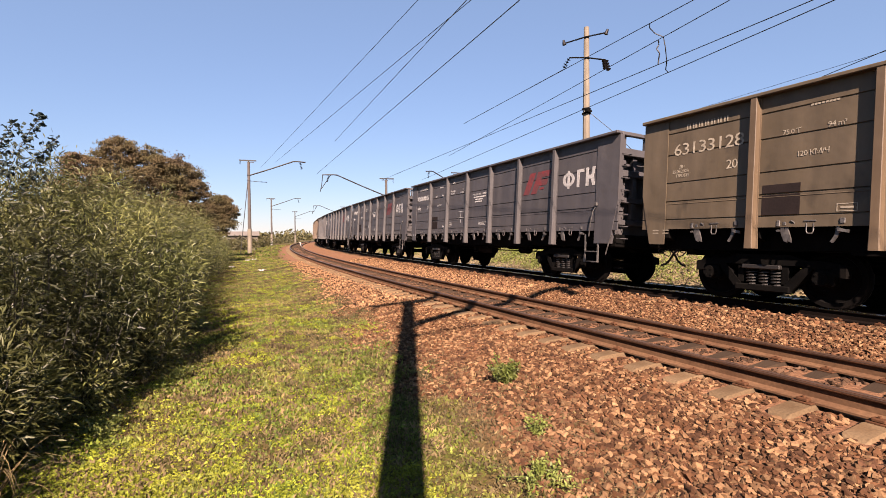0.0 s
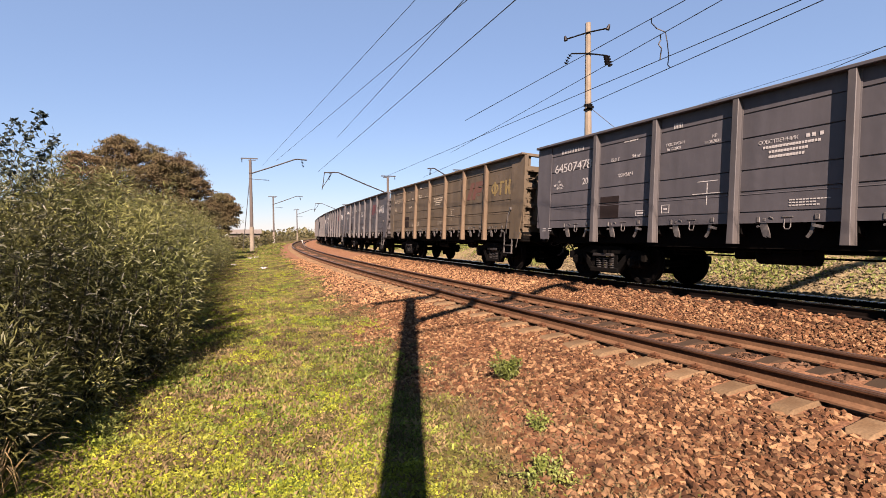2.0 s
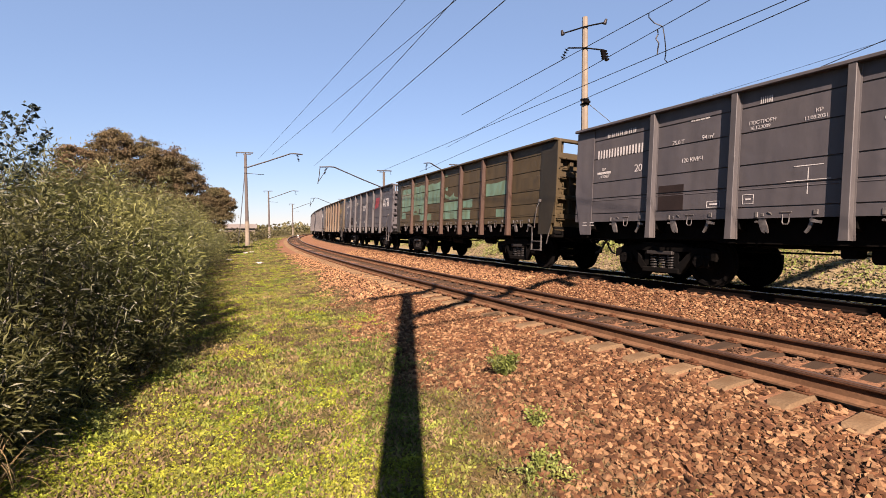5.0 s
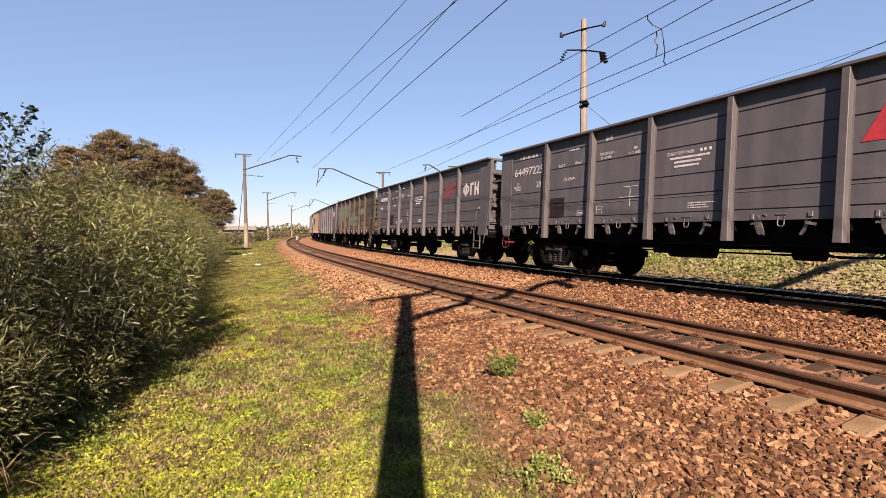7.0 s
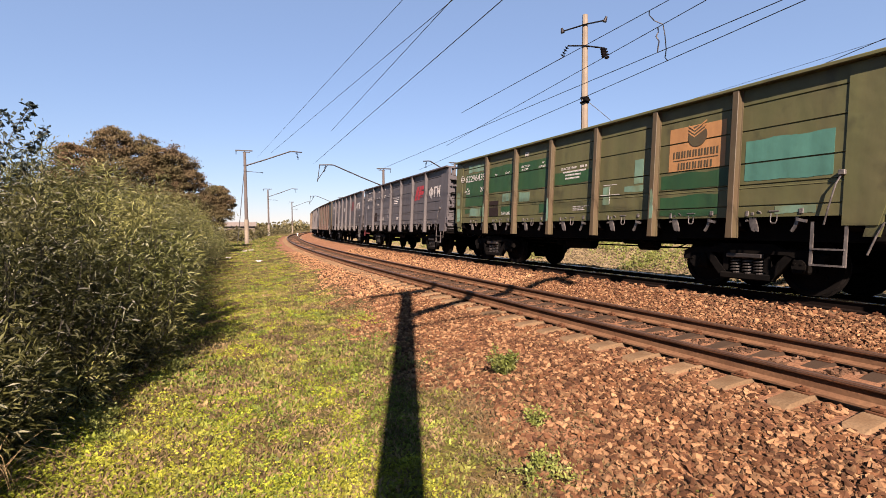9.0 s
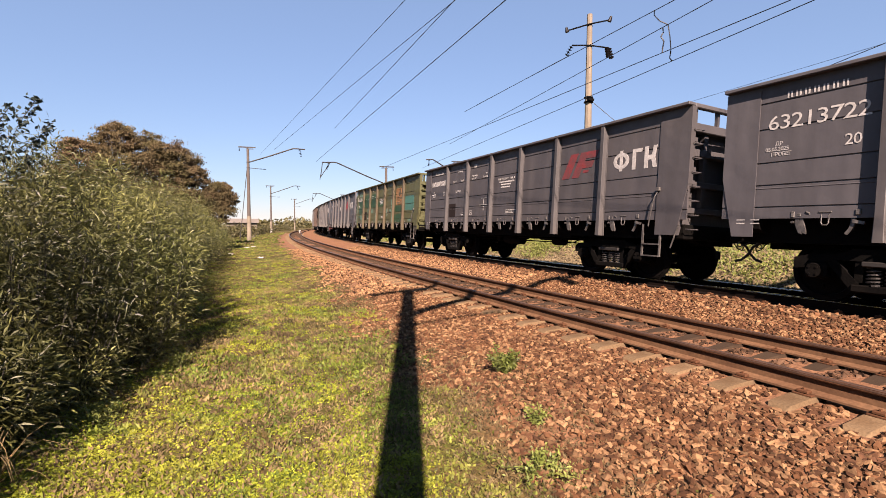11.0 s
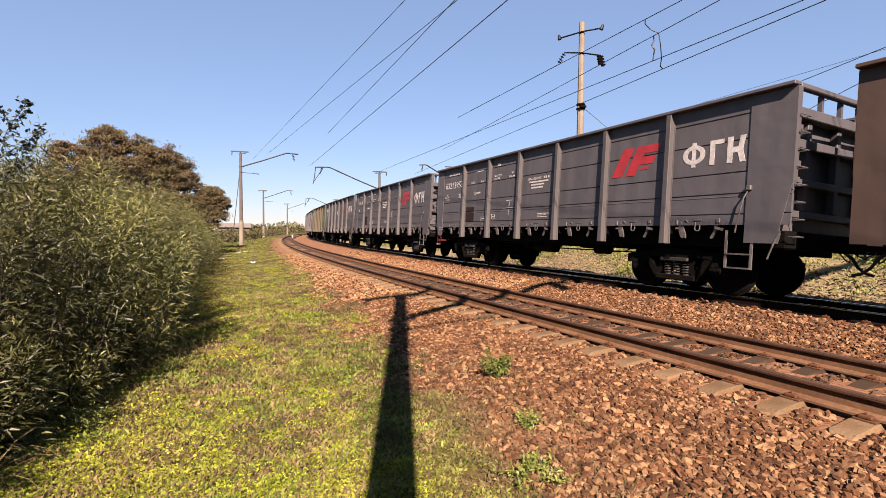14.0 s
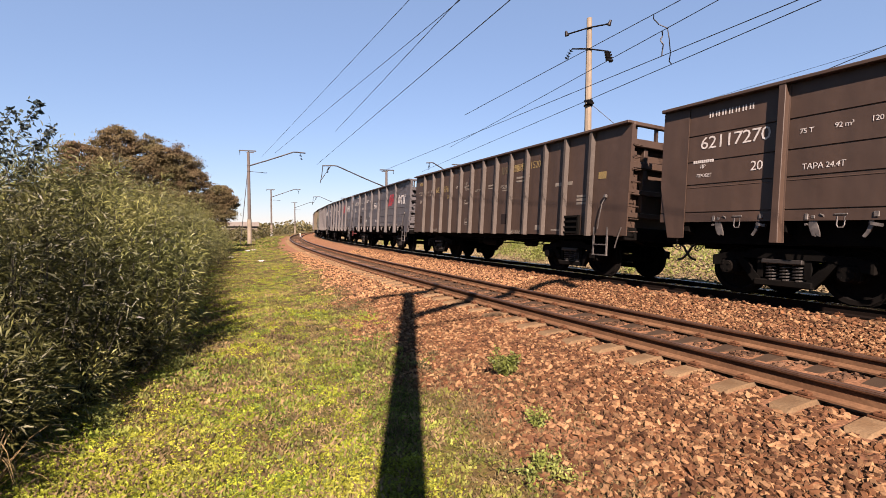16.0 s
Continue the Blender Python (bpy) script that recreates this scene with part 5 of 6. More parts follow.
def line_pole():
    pole = tagged(new("power_line_pole"), "pale slender concrete pole with two cross-arms and brown insulators", "utility pole")
    g = -0.42
    pole.matrix_basis = pose(12.43, 18.37, -0.6) @ Matrix.Scale(1.1, 4)     # its foot stands deep in the bank
    top = 10.75 - g
    bm = bmesh.new()
    bmesh.ops.create_cone(bm, cap_ends=True, segments=8, radius1=0.21, radius2=0.115, depth=top + 0.5, matrix=Matrix.Translation((0, 0, top / 2 - 0.25)))
    part("pole", bm, MAST_CONCRETE, pole)
    # added dark sleeve that keeps the foot from showing pale under the train
    bm = bmesh.new()
    rod(bm, (0, 0, -0.3), (0, 0, 2.4), 0.225, 0.20, sides=8)
    part("footing", bm, BARK, pole, "added dark sleeve round the lower part")
    d = Vector((0.74, -0.67, 0))
    for name, z, a, b, tip in (("upper_arm", 10.28 - g, -0.95, 0.85, 0.14), ("lower_arm", 9.35 - g, -0.75, 0.75, -0.12)):
        bm = bmesh.new()
        tube(bm, [d * a + Vector((0, 0, z - tip)), Vector((-0.1, -0.1, z)), d * b + Vector((0, 0, z + tip))], 0.035, 5)
        arm = part(name, bm, DARK_STEEL, pole, "dark steel cross-arm")
        if tip > 0:
            for e, s in ((a, -1), (b, 1)):
                p = d * e + Vector((0, 0, z + tip * s))
                bm = bmesh.new()
                rod(bm, p - d * 0.02 + Vector((0, 0, -0.07)), p + d * 0.06 * s + Vector((0, 0, 0.14)), 0.09, 0.05, sides=10)
                part("insulator", bm, INSULATOR, arm)
        else:
            for p, q in ((d * a + Vector((0, 0, z + 0.1)), d * (a - 0.05) + Vector((-0.1, 0.2, z - 0.3))), (d * b + Vector((0, 0, z - 0.12)), d * b + Vector((-0.1, -0.2, z - 0.62))), (d * b + Vector((0.12, 0, z - 0.12)), d * b + Vector((0.1, -0.2, z - 0.66)))):
                bm = bmesh.new()
                insulator(bm, p, q, 0.11, 4)
                part("insulator", bm, INSULATOR, arm)
    bm = bmesh.new()
    for z in (7.05 - g, 6.85 - g):
        rod(bm, (0, 0, z), (0, 0, z + 0.06), 0.2, sides=10)
    box(bm, -0.22, 0.1, -0.26, -0.14, 6.9 - g, 7.0 - g)
    part("clamp", bm, DARK_STEEL, pole, "dark steel clamp bands")
    bm = bmesh.new()
    tube(bm, [(0.1, 0, 7.0 - g), (1.0, -0.55, 6.1 - g), (3.2, -1.76, 3.7 - g), (5.6, -3.1, 1.25)], 0.014, 5)
    part("guy_wire", bm, WIRE, pole)


line_pole()


def wire(label, points, r=0.011, sag=0.0, steps=12):
    bm = bmesh.new()
    pts = []
    for a, b in zip(points, points[1:]):
        a, b = Vector(a), Vector(b)
        for i in range(steps):
            k = i / steps
            pts.append(a.lerp(b, k) - Vector((0, 0, 4 * sag * k * (1 - k))))
    pts.append(Vector(points[-1]))
    tube(bm, pts, r, 5)
    ob = part("overhead_wire", bm, WIRE)
    return tagged(ob, label, "wire", "overhead wires")


def span(a, b, back, ahead, drop=0.0):
    """A straight run through two places, carried on at both ends."""
    a, b = Vector(a), Vector(b)
    d = (b - a).normalized()
    return [a - d * back, a, b, b + d * ahead - Vector((0, 0, drop))]


OVER, BESIDE = "dark copper contact wire over the empty track", "dark carrier wire above the empty track"
FAR_WIRE, FAR_CARRIER = "dark contact wire over the train's track", "dark carrier wire above the train's track"
wire(OVER, span((0.91, 8.07, 6.1), (2.34, 26.93, 6.1), 25, 10))
wire(BESIDE, span((2.01, 12.28, 8.0), (1.44, 37.33, 8.0), 40, 8))
wire("dark feeder wire beside the empty track", span((1.52, 14.45, 9.0), (1.41, 34.63, 9.0), 40, 21.8))
wire(BESIDE, span((1.39, 11.06, 7.5), (2.49, 24.85, 7.5), 30, 6))
wire(FAR_WIRE, span((5.91, 5.26, 5.95), (7.37, 23.61, 5.95), 30, 14))
wire(FAR_WIRE, span((6.05, 4.96, 5.85), (8.76, 21.38, 5.85), 30, 14))
wire(FAR_CARRIER, span((5.78, 7.74, 7.0), (6.9, 19.81, 7.0), 30, 0))
wire(FAR_CARRIER, span((5.96, 6.96, 6.7), (8.19, 18.78, 6.7), 30, 10))
wire("dark line wire on the pole's lower arm", [(11.83, 19.14, 9.93), (12.03, 19.48, 9.93), (12.62, 25.63, 9.93), (13.28, 32.34, 9.93)], 0.018)
wire("thin line wire behind the train", span((14.17, 7.45, 7.0), (15.38, 15.68, 7.0), 40, 0), 0.007)
wire("thin line wire behind the train", span((17.54, 8.76, 8.0), (19.43, 12.59, 8.0), 40, 0), 0.016)
wire("thin line wire behind the train", span((13.27, 7.08, 6.0), (13.86, 7.72, 6.0), 30, 6), 0.012)
JUMPER = "curled jumper cable hanging between the wires"
wire(JUMPER, [(5.91, 9.12, 7.0), (6.0, 9.2, 6.93), (6.16, 9.16, 6.8), (6.36, 9.05, 6.7), (6.39, 9.01, 6.4), (6.55, 9.09, 6.08), (6.62, 9.18, 5.9), (6.75, 9.2, 5.85)], 0.014, steps=3)
wire(JUMPER, [(6.39, 9.24, 6.7), (6.43, 9.25, 6.58), (6.34, 9.25, 6.45), (6.4, 9.2, 6.32), (6.26, 9.11, 6.15), (6.22, 9.1, 5.95)], 0.018, steps=3)

# ---- shrubs and trees ----
WILLOW = leaf_material("willow_leaf", (0.185, 0.21, 0.056), (0.40, 0.4, 0.125), 0.6, 1.1, rough=0.5)
TWIG = material("dark_twig", (0.03, 0.024, 0.014), 0.9, spots=(0.02, 0.016, 0.01))
BROAD = leaf_material("autumn_leaf", (0.275, 0.235, 0.09), (0.34, 0.225, 0.12), 0.12, 0.5, rough=0.9)


def leaves(name, centres, dirs, length, width, mat, parent, rng):
    """Many narrow folded leaves in one mesh, each two triangles on either side of its rib."""
    n = len(centres)
    side = np.cross(dirs, rng.normal(size=(n, 3)))
    side /= np.linalg.norm(side, axis=1, keepdims=True) + 1e-9
    up = np.cross(side, dirs)
    L = (length * rng.uniform(0.6, 1.25, n))[:, None]
    Wd = (width * rng.uniform(0.7, 1.3, n))[:, None]
    base, tip = centres, centres + dirs * L - np.array([0, 0, 1]) * L * 0.18
    mid = centres + dirs * L * 0.45 - up * Wd * 0.3
    l, r = mid + side * Wd, mid - side * Wd
    verts = np.stack([base, l, tip, r], 1).reshape(-1, 3)
    i = np.arange(n)[:, None] * 4
    faces = np.concatenate([i + [0, 1, 2], i + [0, 2, 3]], 1).reshape(-1, 3)
    me = bpy.data.meshes.new(name)
    me.vertices.add(len(verts))
    me.vertices.foreach_set("co", verts.ravel().astype(np.float32))
    me.loops.add(faces.size)
    me.loops.foreach_set("vertex_index", faces.ravel().astype(np.int32))
    me.polygons.add(len(faces))
    me.polygons.foreach_set("loop_start", np.arange(0, faces.size, 3, dtype=np.int32))
    me.update()
    me.validate()
    me.materials.append(mat)
    ob = new(name, me)
    ob.parent = parent
    return ob


def shrub(label, x, y, height, radius, stems, per_stem, seed, mat=WILLOW, length=0.108, width=0.0078):
    """Willow shrub: many leaning shoots from one stool, each clad with narrow leaves."""
    rng = np.random.default_rng(seed)
    bush = tagged(new("willow_shrub"), label, "shrub", "willow shrubs by the grass strip")
    bush.matrix_basis = pose(x, y, lift(x, y))
    bm = bmesh.new()
    cs, ds = [], []
    for _ in range(stems):
        a, ring = rng.uniform(0, 2 * math.pi), math.sqrt(rng.uniform(0, 1))
        h = height * rng.uniform(0.72, 1.0) * (1 - 0.45 * ring ** 2.5)
        out = np.array([math.cos(a), math.sin(a), 0])
        foot = out * radius * 0.72 * ring
        top = out * radius * (0.95 * ring + 0.1) + np.array([0, 0, h]) + rng.normal(size=3) * 0.08
        bend = out * radius * 0.12
        k = np.linspace(0, 1, 6)[:, None]
        pts = foot * (1 - k) + top * k + bend * (k * (1 - k)) * 1.6
        tube(bm, [Vector(p) for p in pts[:5]], 0.005, 3)
        # twigs and leaves along the shoot
        m = per_stem
        t = 0.2 + 0.8 * rng.uniform(0, 1.0, m) ** 0.8
        along = foot * (1 - t[:, None]) + top * t[:, None] + bend * (t * (1 - t))[:, None] * 1.6
        axis = (top - foot) / np.linalg.norm(top - foot)
        off = rng.normal(size=(m, 3))
        off /= np.linalg.norm(off, axis=1, keepdims=True)
        spread = 0.06 + 0.34 * (1 - t * 0.65) * rng.uniform(0, 1, m)
        cs.append(along + off * spread[:, None])
        d = axis * 0.35 + off * 0.9 + rng.normal(size=(m, 3)) * 0.4
        ds.append(d / np.linalg.norm(d, axis=1, keepdims=True))
    part("branchwork", bm, TWIG, bush, "thin brown shoots")
    c, d = np.concatenate(cs), np.concatenate(ds)
    c[:, 2] = np.maximum(c[:, 2], 0.03)
    leaves("leaves", c, d, length, width, mat, bush, rng)
    return bush


SHRUB_LABEL = "dense green willow shrub with narrow leaves"
SHRUBS = [  # x, y, height, radius, stems, leaves a stem
    (-6.9, 6.3, 2.5, 1.2, 50, 150), (-6.35, 8.0, 2.8, 1.3, 60, 150), (-6.4, 10.1, 2.9, 1.4, 60, 140), (-6.45, 12.6, 3.1, 1.4, 54, 130), (-8.0, 10.5, 3.3, 1.7, 46, 130), (-6.3, 15.3, 3.3, 1.5, 50, 120),
    (-7.4, 14.0, 3.7, 1.9, 46, 110), (-6.0, 18.5, 3.5, 1.6, 46, 110), (-5.6, 22.0, 3.2, 1.5, 46, 100), (-6.9, 19.5, 4.1, 2.1, 42, 90), (-4.8, 26.0, 2.5, 1.3, 42, 90), (-4.4, 30.0, 1.9, 1.2, 40, 80),
    # those with y under 4.5 are unseen, added to shade the shrubs' feet
    (-6.6, 26.0, 4.4, 2.3, 40, 80), (-6.2, 33.0, 4.3, 2.3, 36, 80), (-8.4, 7.4, 2.9, 1.5, 50, 140), (-6.95, 4.85, 1.4, 0.8, 34, 110), (-7.35, 7.7, 3.2, 1.2, 50, 130), (-6.85, 8.7, 3.25, 1.0, 46, 130), (-7.9, 8.8, 3.6, 1.3, 46, 130), (-8.2, 17.5, 4.0, 2.0, 40, 90), (-8.6, 23, 4.4, 2.3, 40, 90), (-9.6, 12.2, 3.7, 1.8, 40, 100), (-8.6, 5.6, 2.5, 1.2, 44, 130), (-9.9, 9.5, 3.4, 1.9, 40, 120), (-10.5, 14.5, 4.0, 2.5, 40, 90), (-9.0, 2.6, 3.4, 1.5, 40, 100), (-8.4, 0.6, 3.2, 1.4, 40, 90), (-7.95, 4.3, 2.7, 0.95, 40, 100), (-7.8, 2.5, 2.8, 0.95, 50, 120), (-7.5, 3.4, 2.2, 0.8, 40, 110),
    (-6.3, 6.35, 0.75, 0.55, 16, 60), (-6.45, 5.5, 0.75, 0.5, 16, 60), (-6.0, 7.3, 0.7, 0.55, 16, 60), (-6.65, 4.95, 0.7, 0.45, 16, 60)]
for i, (x, y, h, r, stems, per) in enumerate(SHRUBS):
    # those farther back need fewer leaves
    shrub(SHRUB_LABEL, x, y, h, r, int(stems * 2.2), int(per * (1.3 if x > -8 and y > 3.5 else 0.75)), 100 + i)


def tree(label, x, y, lobes, seed, per=190, trunk=0.2, leaf=0.108, mat=BROAD, clumps=52):
    """A forked tree whose crown is made of lobes (across, along, height of the middle, radius, half height), each of layered leaf clumps with gaps."""
    rng = np.random.default_rng(seed)
    t = tagged(new("tree"), label, "tree", "trees beyond the shrubs")
    t.matrix_basis = pose(x, y, lift(x, y))
    top = max(b[2] + b[4] for b in lobes)
    bm = bmesh.new()
    fork = Vector((0.1, 0, top * 0.3))
    tube(bm, [Vector((0, 0, -0.2)), Vector((0.05, 0.03, top * 0.15)), fork], trunk, 8)
    cs, ds = [], []
    for bx, by, bz, r, hh in lobes:
        heart = Vector((bx, by, bz - hh * 0.5))
        tube(bm, [fork * 0.9, fork.lerp(heart, 0.5) + Vector((0, 0, 0.2)), heart], trunk * 0.4, 5)
        for i in range(clumps):
            d = rng.normal(size=3)
            d[2] = d[2] * 0.85 + 0.15
            d /= np.linalg.norm(d)
            k = rng.uniform(0.55, 1.0)
            c = Vector((bx + d[0] * r * k, by + d[1] * r * k, bz + d[2] * hh * k))
            tube(bm, [heart, heart.lerp(c, 0.6) + Vector((0, 0, 0.1)), c], trunk * 0.1, 3)
            m = int(per * rng.uniform(0.5, 1.2))
            off = rng.normal(size=(m, 3)) * np.array([0.21, 0.21, 0.1]) * r * rng.uniform(0.45, 0.9)
            cs.append(np.array(c) + off)
            e = rng.normal(size=(m, 3)) + np.array([0, 0, -0.3])
            ds.append(e / np.linalg.norm(e, axis=1, keepdims=True))
    part("trunk", bm, BARK, t, "forked grey-brown trunk and limbs")
    leaves("crown", np.concatenate(cs), np.concatenate(ds), leaf, leaf * 0.36, mat, t, rng)
    return t


tree("broad tree with browning autumn crown", -9.0, 35.7, [(-0.35, 0, 7.2, 1.15, 1.2), (-1.9, 0.3, 6.3, 1.3, 1.1), (0.0, -0.4, 5.6, 1.7, 1.4), (-2.2, 0, 4.9, 1.6, 1.2), (1.3, 0.2, 6.7, 1.0, 1.2), (-0.9, 0.2, 3.9, 2.0, 1.3), (1.3, 0, 4.6, 1.3, 1.4)], 5)
tree("broad tree with browning autumn crown", -6.2, 36.2, [(0.2, 0, 6.2, 1.3, 1.1), (-0.6, 0.2, 5.2, 1.4, 1.2), (1.0, -0.2, 4.9, 1.0, 1.1), (0.3, 0, 3.8, 1.6, 1.3), (0.9, 0.2, 2.9, 1.6, 1.2), (-1.2, 0.2, 3.6, 1.5, 1.3)], 6)
tree("small rounded tree with brown-green crown", -3.3, 48, [(0.1, 0, 4.9, 1.2, 0.95), (0.7, 0.1, 4.0, 1.0, 0.9), (-0.7, 0.2, 4.2, 1.1, 0.9), (0.2, 0, 3.0, 1.3, 1.0)], 7)


def sapling(x, y):
    """Poplar shoots with round dark leaves standing out of the shrubs."""
    rng = np.random.default_rng(3)
    t = tagged(new("poplar_sapling"), "slender poplar sapling with round blue-green leaves", "sapling")
    t.matrix_basis = pose(x, y, lift(x, y))
    bm = bmesh.new()
    cs, ds = [], []
    for dx, dy, h in ((-0.40, 0.0, 3.27), (-0.13, -0.05, 3.38), (-0.03, 0.1, 3.14)):
        low, tip = Vector((dx - 0.28, dy, h - 0.75)), Vector((dx + 0.06, dy, h))
        tube(bm, [Vector((0, 0, 0)), low, low.lerp(tip, 0.6) + Vector((-0.03, 0, 0)), tip], 0.004, 4)
        m = 150
        # leaves stand in whorls up the shoot
        k = np.clip((rng.integers(0, 9, m) + rng.normal(size=m) * 0.18) / 8, 0, 1)[:, None]
        cs.append(np.array(low) * (1 - k) + np.array(tip) * k + rng.normal(size=(m, 3)) * np.array([0.05, 0.05, 0.025]) * (1.25 - 0.6 * k))
        d = rng.normal(size=(m, 3)) * np.array([1, 1, 0.6]) + np.array([0, 0, 0.25])
        ds.append(d / np.linalg.norm(d, axis=1, keepdims=True))
    part("branchwork", bm, BARK, t)
    leaves("foliage", np.concatenate(cs), np.concatenate(ds), 0.06, 0.026, POPLAR, t, rng)


POPLAR = leaf_material("poplar_leaf", (0.065, 0.11, 0.095), (0.10, 0.15, 0.115), 0.3, 2, rough=0.7)
sapling(-6.62, 7.75)


# ---- the far distance ----
def far_woods(name, label, places, mat, leaf, seed, per=60):
    rng = np.random.default_rng(seed)
    cs, ds = [], []
    for x, y, h, r in places:
        g = lift(x, y) if abs(y) < 400 else -0.6
        c = rng.normal(size=(per, 3)) * np.array([r * 0.5, r * 0.5, h * 0.28]) + np.array([x, y, g + h * 0.45])
        c[:, 2] = np.clip(c[:, 2], g, g + h)
        cs.append(c)
        d = rng.normal(size=(per, 3))
        ds.append(d / np.linalg.norm(d, axis=1, keepdims=True))
    return tagged(leaves(name, np.concatenate(cs), np.concatenate(ds), leaf, leaf * 0.4, mat, None, rng), label, "woodland", kind="stuff")


SCRUB = leaf_material("far_scrub_leaf", (0.25, 0.24, 0.08), (0.30, 0.25, 0.11), 0.3, 0.3)
rng_far = np.random.default_rng(77)
scrub = []
for _ in range(120):
    s_, u_ = rng_far.uniform(42, 190), -7.5 - rng_far.exponential(6)
    p_ = on_line(s_, u_)
    scrub.append((p_.x, p_.y, rng_far.uniform(0.7, 2.2), rng_far.uniform(0.9, 2.0)))
for _ in range(230):
    p_ = on_line(rng_far.uniform(64, 112), rng_far.uniform(-22, -5.4))
    scrub.append((p_.x, p_.y, rng_far.uniform(1.0, 1.9), rng_far.uniform(0.9, 1.6)))
far_woods("far_scrub", "low brown-green scrub beyond the masts", scrub, SCRUB, 0.35, 1, 90)
belt = []
for _ in range(260):
    a_ = rng_far.uniform(-40, 70)
    r_ = rng_far.uniform(330, 480)
    belt.append((math.sin(radians(a_)) * r_, math.cos(radians(a_)) * r_, rng_far.uniform(3, 9), rng_far.uniform(4, 9)))
far_woods("far_woods", "distant belt of trees on the horizon", belt, SCRUB, 2.2, 2, 60)


def shed():
    """A long low building with a pale roof, far along the line."""
    house = tagged(new("farm_building"), "low pale building with a light sheet roof", "building")
    house.matrix_basis = pose(1.6, 90, lift(1.6, 90), 0, 0, -4)
    bm = bmesh.new()
    box(bm, -2.3, 2.7, 0, 4, 0, 2.2)
    part("wall", bm, PLASTER, house)
    bm = bmesh.new()
    prism(bm, [(-0.4, 2.2), (4.4, 2.2), (2.0, 2.95)], "x", -2.6, 3.0)
    part("roof", bm, SHEET, house, "pale sheet roof")
    for x in (-1.8, -0.2, 1.4):
        bm = bmesh.new()
        box(bm, x, x + 0.8, -0.03, 0.02, 0.9, 1.7, 0.005)
        part("window", bm, STENCIL, house)


PLASTER = material("pale_plaster", (0.30, 0.25, 0.19), 0.9, spots=(0.22, 0.18, 0.14), spot_scale=1)
SHEET = material("pale_sheet_roof", (0.42, 0.36, 0.30), 0.7, spots=(0.34, 0.28, 0.23), spot_scale=1)
shed()


def marker(x, y):
    post = tagged(new("marker_post"), "small white trackside marker post", "marker post")
    post.matrix_basis = pose(x, y, lift(x, y))
    bm = bmesh.new()
    box(bm, -0.07, 0.07, -0.07, 0.07, -0.1, 0.4, 0.02)
    part("post", bm, WHITE, post)
    bm = bmesh.new()
    box(bm, -0.16, 0.16, -0.05, 0.05, 0.4, 0.62, 0.02)
    part("board", bm, WHITE, post)


marker(12.2, 93.4)


def scrap(x, y, seed):
    rng = random.Random(seed)
    bm = bmesh.new()
    bmesh.ops.create_grid(bm, x_segments=5, y_segments=4, size=0.16)
    for v in bm.verts:
        v.co.z = rng.uniform(0, 0.09)
        v.co.x += rng.uniform(-0.03, 0.03)
    bmesh.ops.solidify(bm, geom=bm.faces[:], thickness=0.006)
    ob = part("litter", bm, WHITE)
    ob.matrix_basis = pose(x, y, lift(x, y) + 0.01, 0, 0, rng.uniform(0, 90))
    tagged(ob, "crumpled white scrap lying in the grass", "litter", "scraps in the grass")


for i, (x, y) in enumerate(((-1.6, 39.9), (-1.0, 41.5), (-3.2, 31.9), (3.2, 58.5), (-2.0, 27.0))):
    scrap(x, y, i)

# ---- grass, weeds and ballast stones ----
GRASS = leaf_material("grass_blade", (0.24, 0.33, 0.035), (0.45, 0.43, 0.09), 0.5, 0.8, 0.7, 4, 0.6)
DRY = leaf_material("dry_grass", (0.50, 0.36, 0.165), (0.26, 0.19, 0.065), 0.5, 0.9, 0.8, 4, 0.6)
CLOVER = leaf_material("clover_leaf", (0.68, 0.80, 0.045), (0.78, 0.77, 0.08), 0.35, 0.8, 0.7, 5, 0.3)


def scatter_blades(name, label, n, length, width, mat, seed, x0, x1, y0, y1, u_hi, bias=0.0, clump=0.5, lean=0.55, power=2.1, tuft=1):
    rng = np.random.default_rng(seed)
    n = n // tuft
    # denser near the camera
    x = rng.uniform(x0, x1, n * 5)
    y = y0 + (y1 - y0) * rng.uniform(0, 1, n * 5) ** power
    s, u = to_line(x, y)
    k = np.array([noise.noise((a * 0.8, b * 0.8, 20 + seed)) + 0.5 * noise.noise((a * 2.6, b * 2.6, 40 + seed)) for a, b in zip(x, y)])
    inner = -2.55 + 1.0 * np.clip((s - 6) / 16, 0, 1)
    ok = (u < inner + u_hi + k * 0.9) & (k + bias > rng.uniform(-0.5, 0.5, n * 5) * clump)
    # thinning out towards the edges of the patch
    thin = np.clip((y - y0) / 1.7 + k * 0.5, 0.03, 1) * np.clip((x - x0) / 1.3 + k * 0.5, 0.02, 1) * np.clip((y1 - y) / 1.5 + k * 0.5, 0.02, 1)
    ok &= rng.uniform(0, 1, n * 5) < thin
    x, y = np.repeat(x[ok][:n], tuft), np.repeat(y[ok][:n], tuft)
    if tuft > 1:
        x, y = x + rng.normal(size=len(x)) * 0.045, y + rng.normal(size=len(y)) * 0.045
    z = ground_z(x, y) - 0.01
    c = np.stack([x, y, z], 1)
    d = rng.normal(size=(len(x), 3)) * lean
    d[:, 2] = np.abs(d[:, 2]) + 0.55
    d /= np.linalg.norm(d, axis=1, keepdims=True)
    ob = leaves(name, c, d, length, width, mat, None, rng)
    return tagged(ob, label, "grass", kind="stuff")


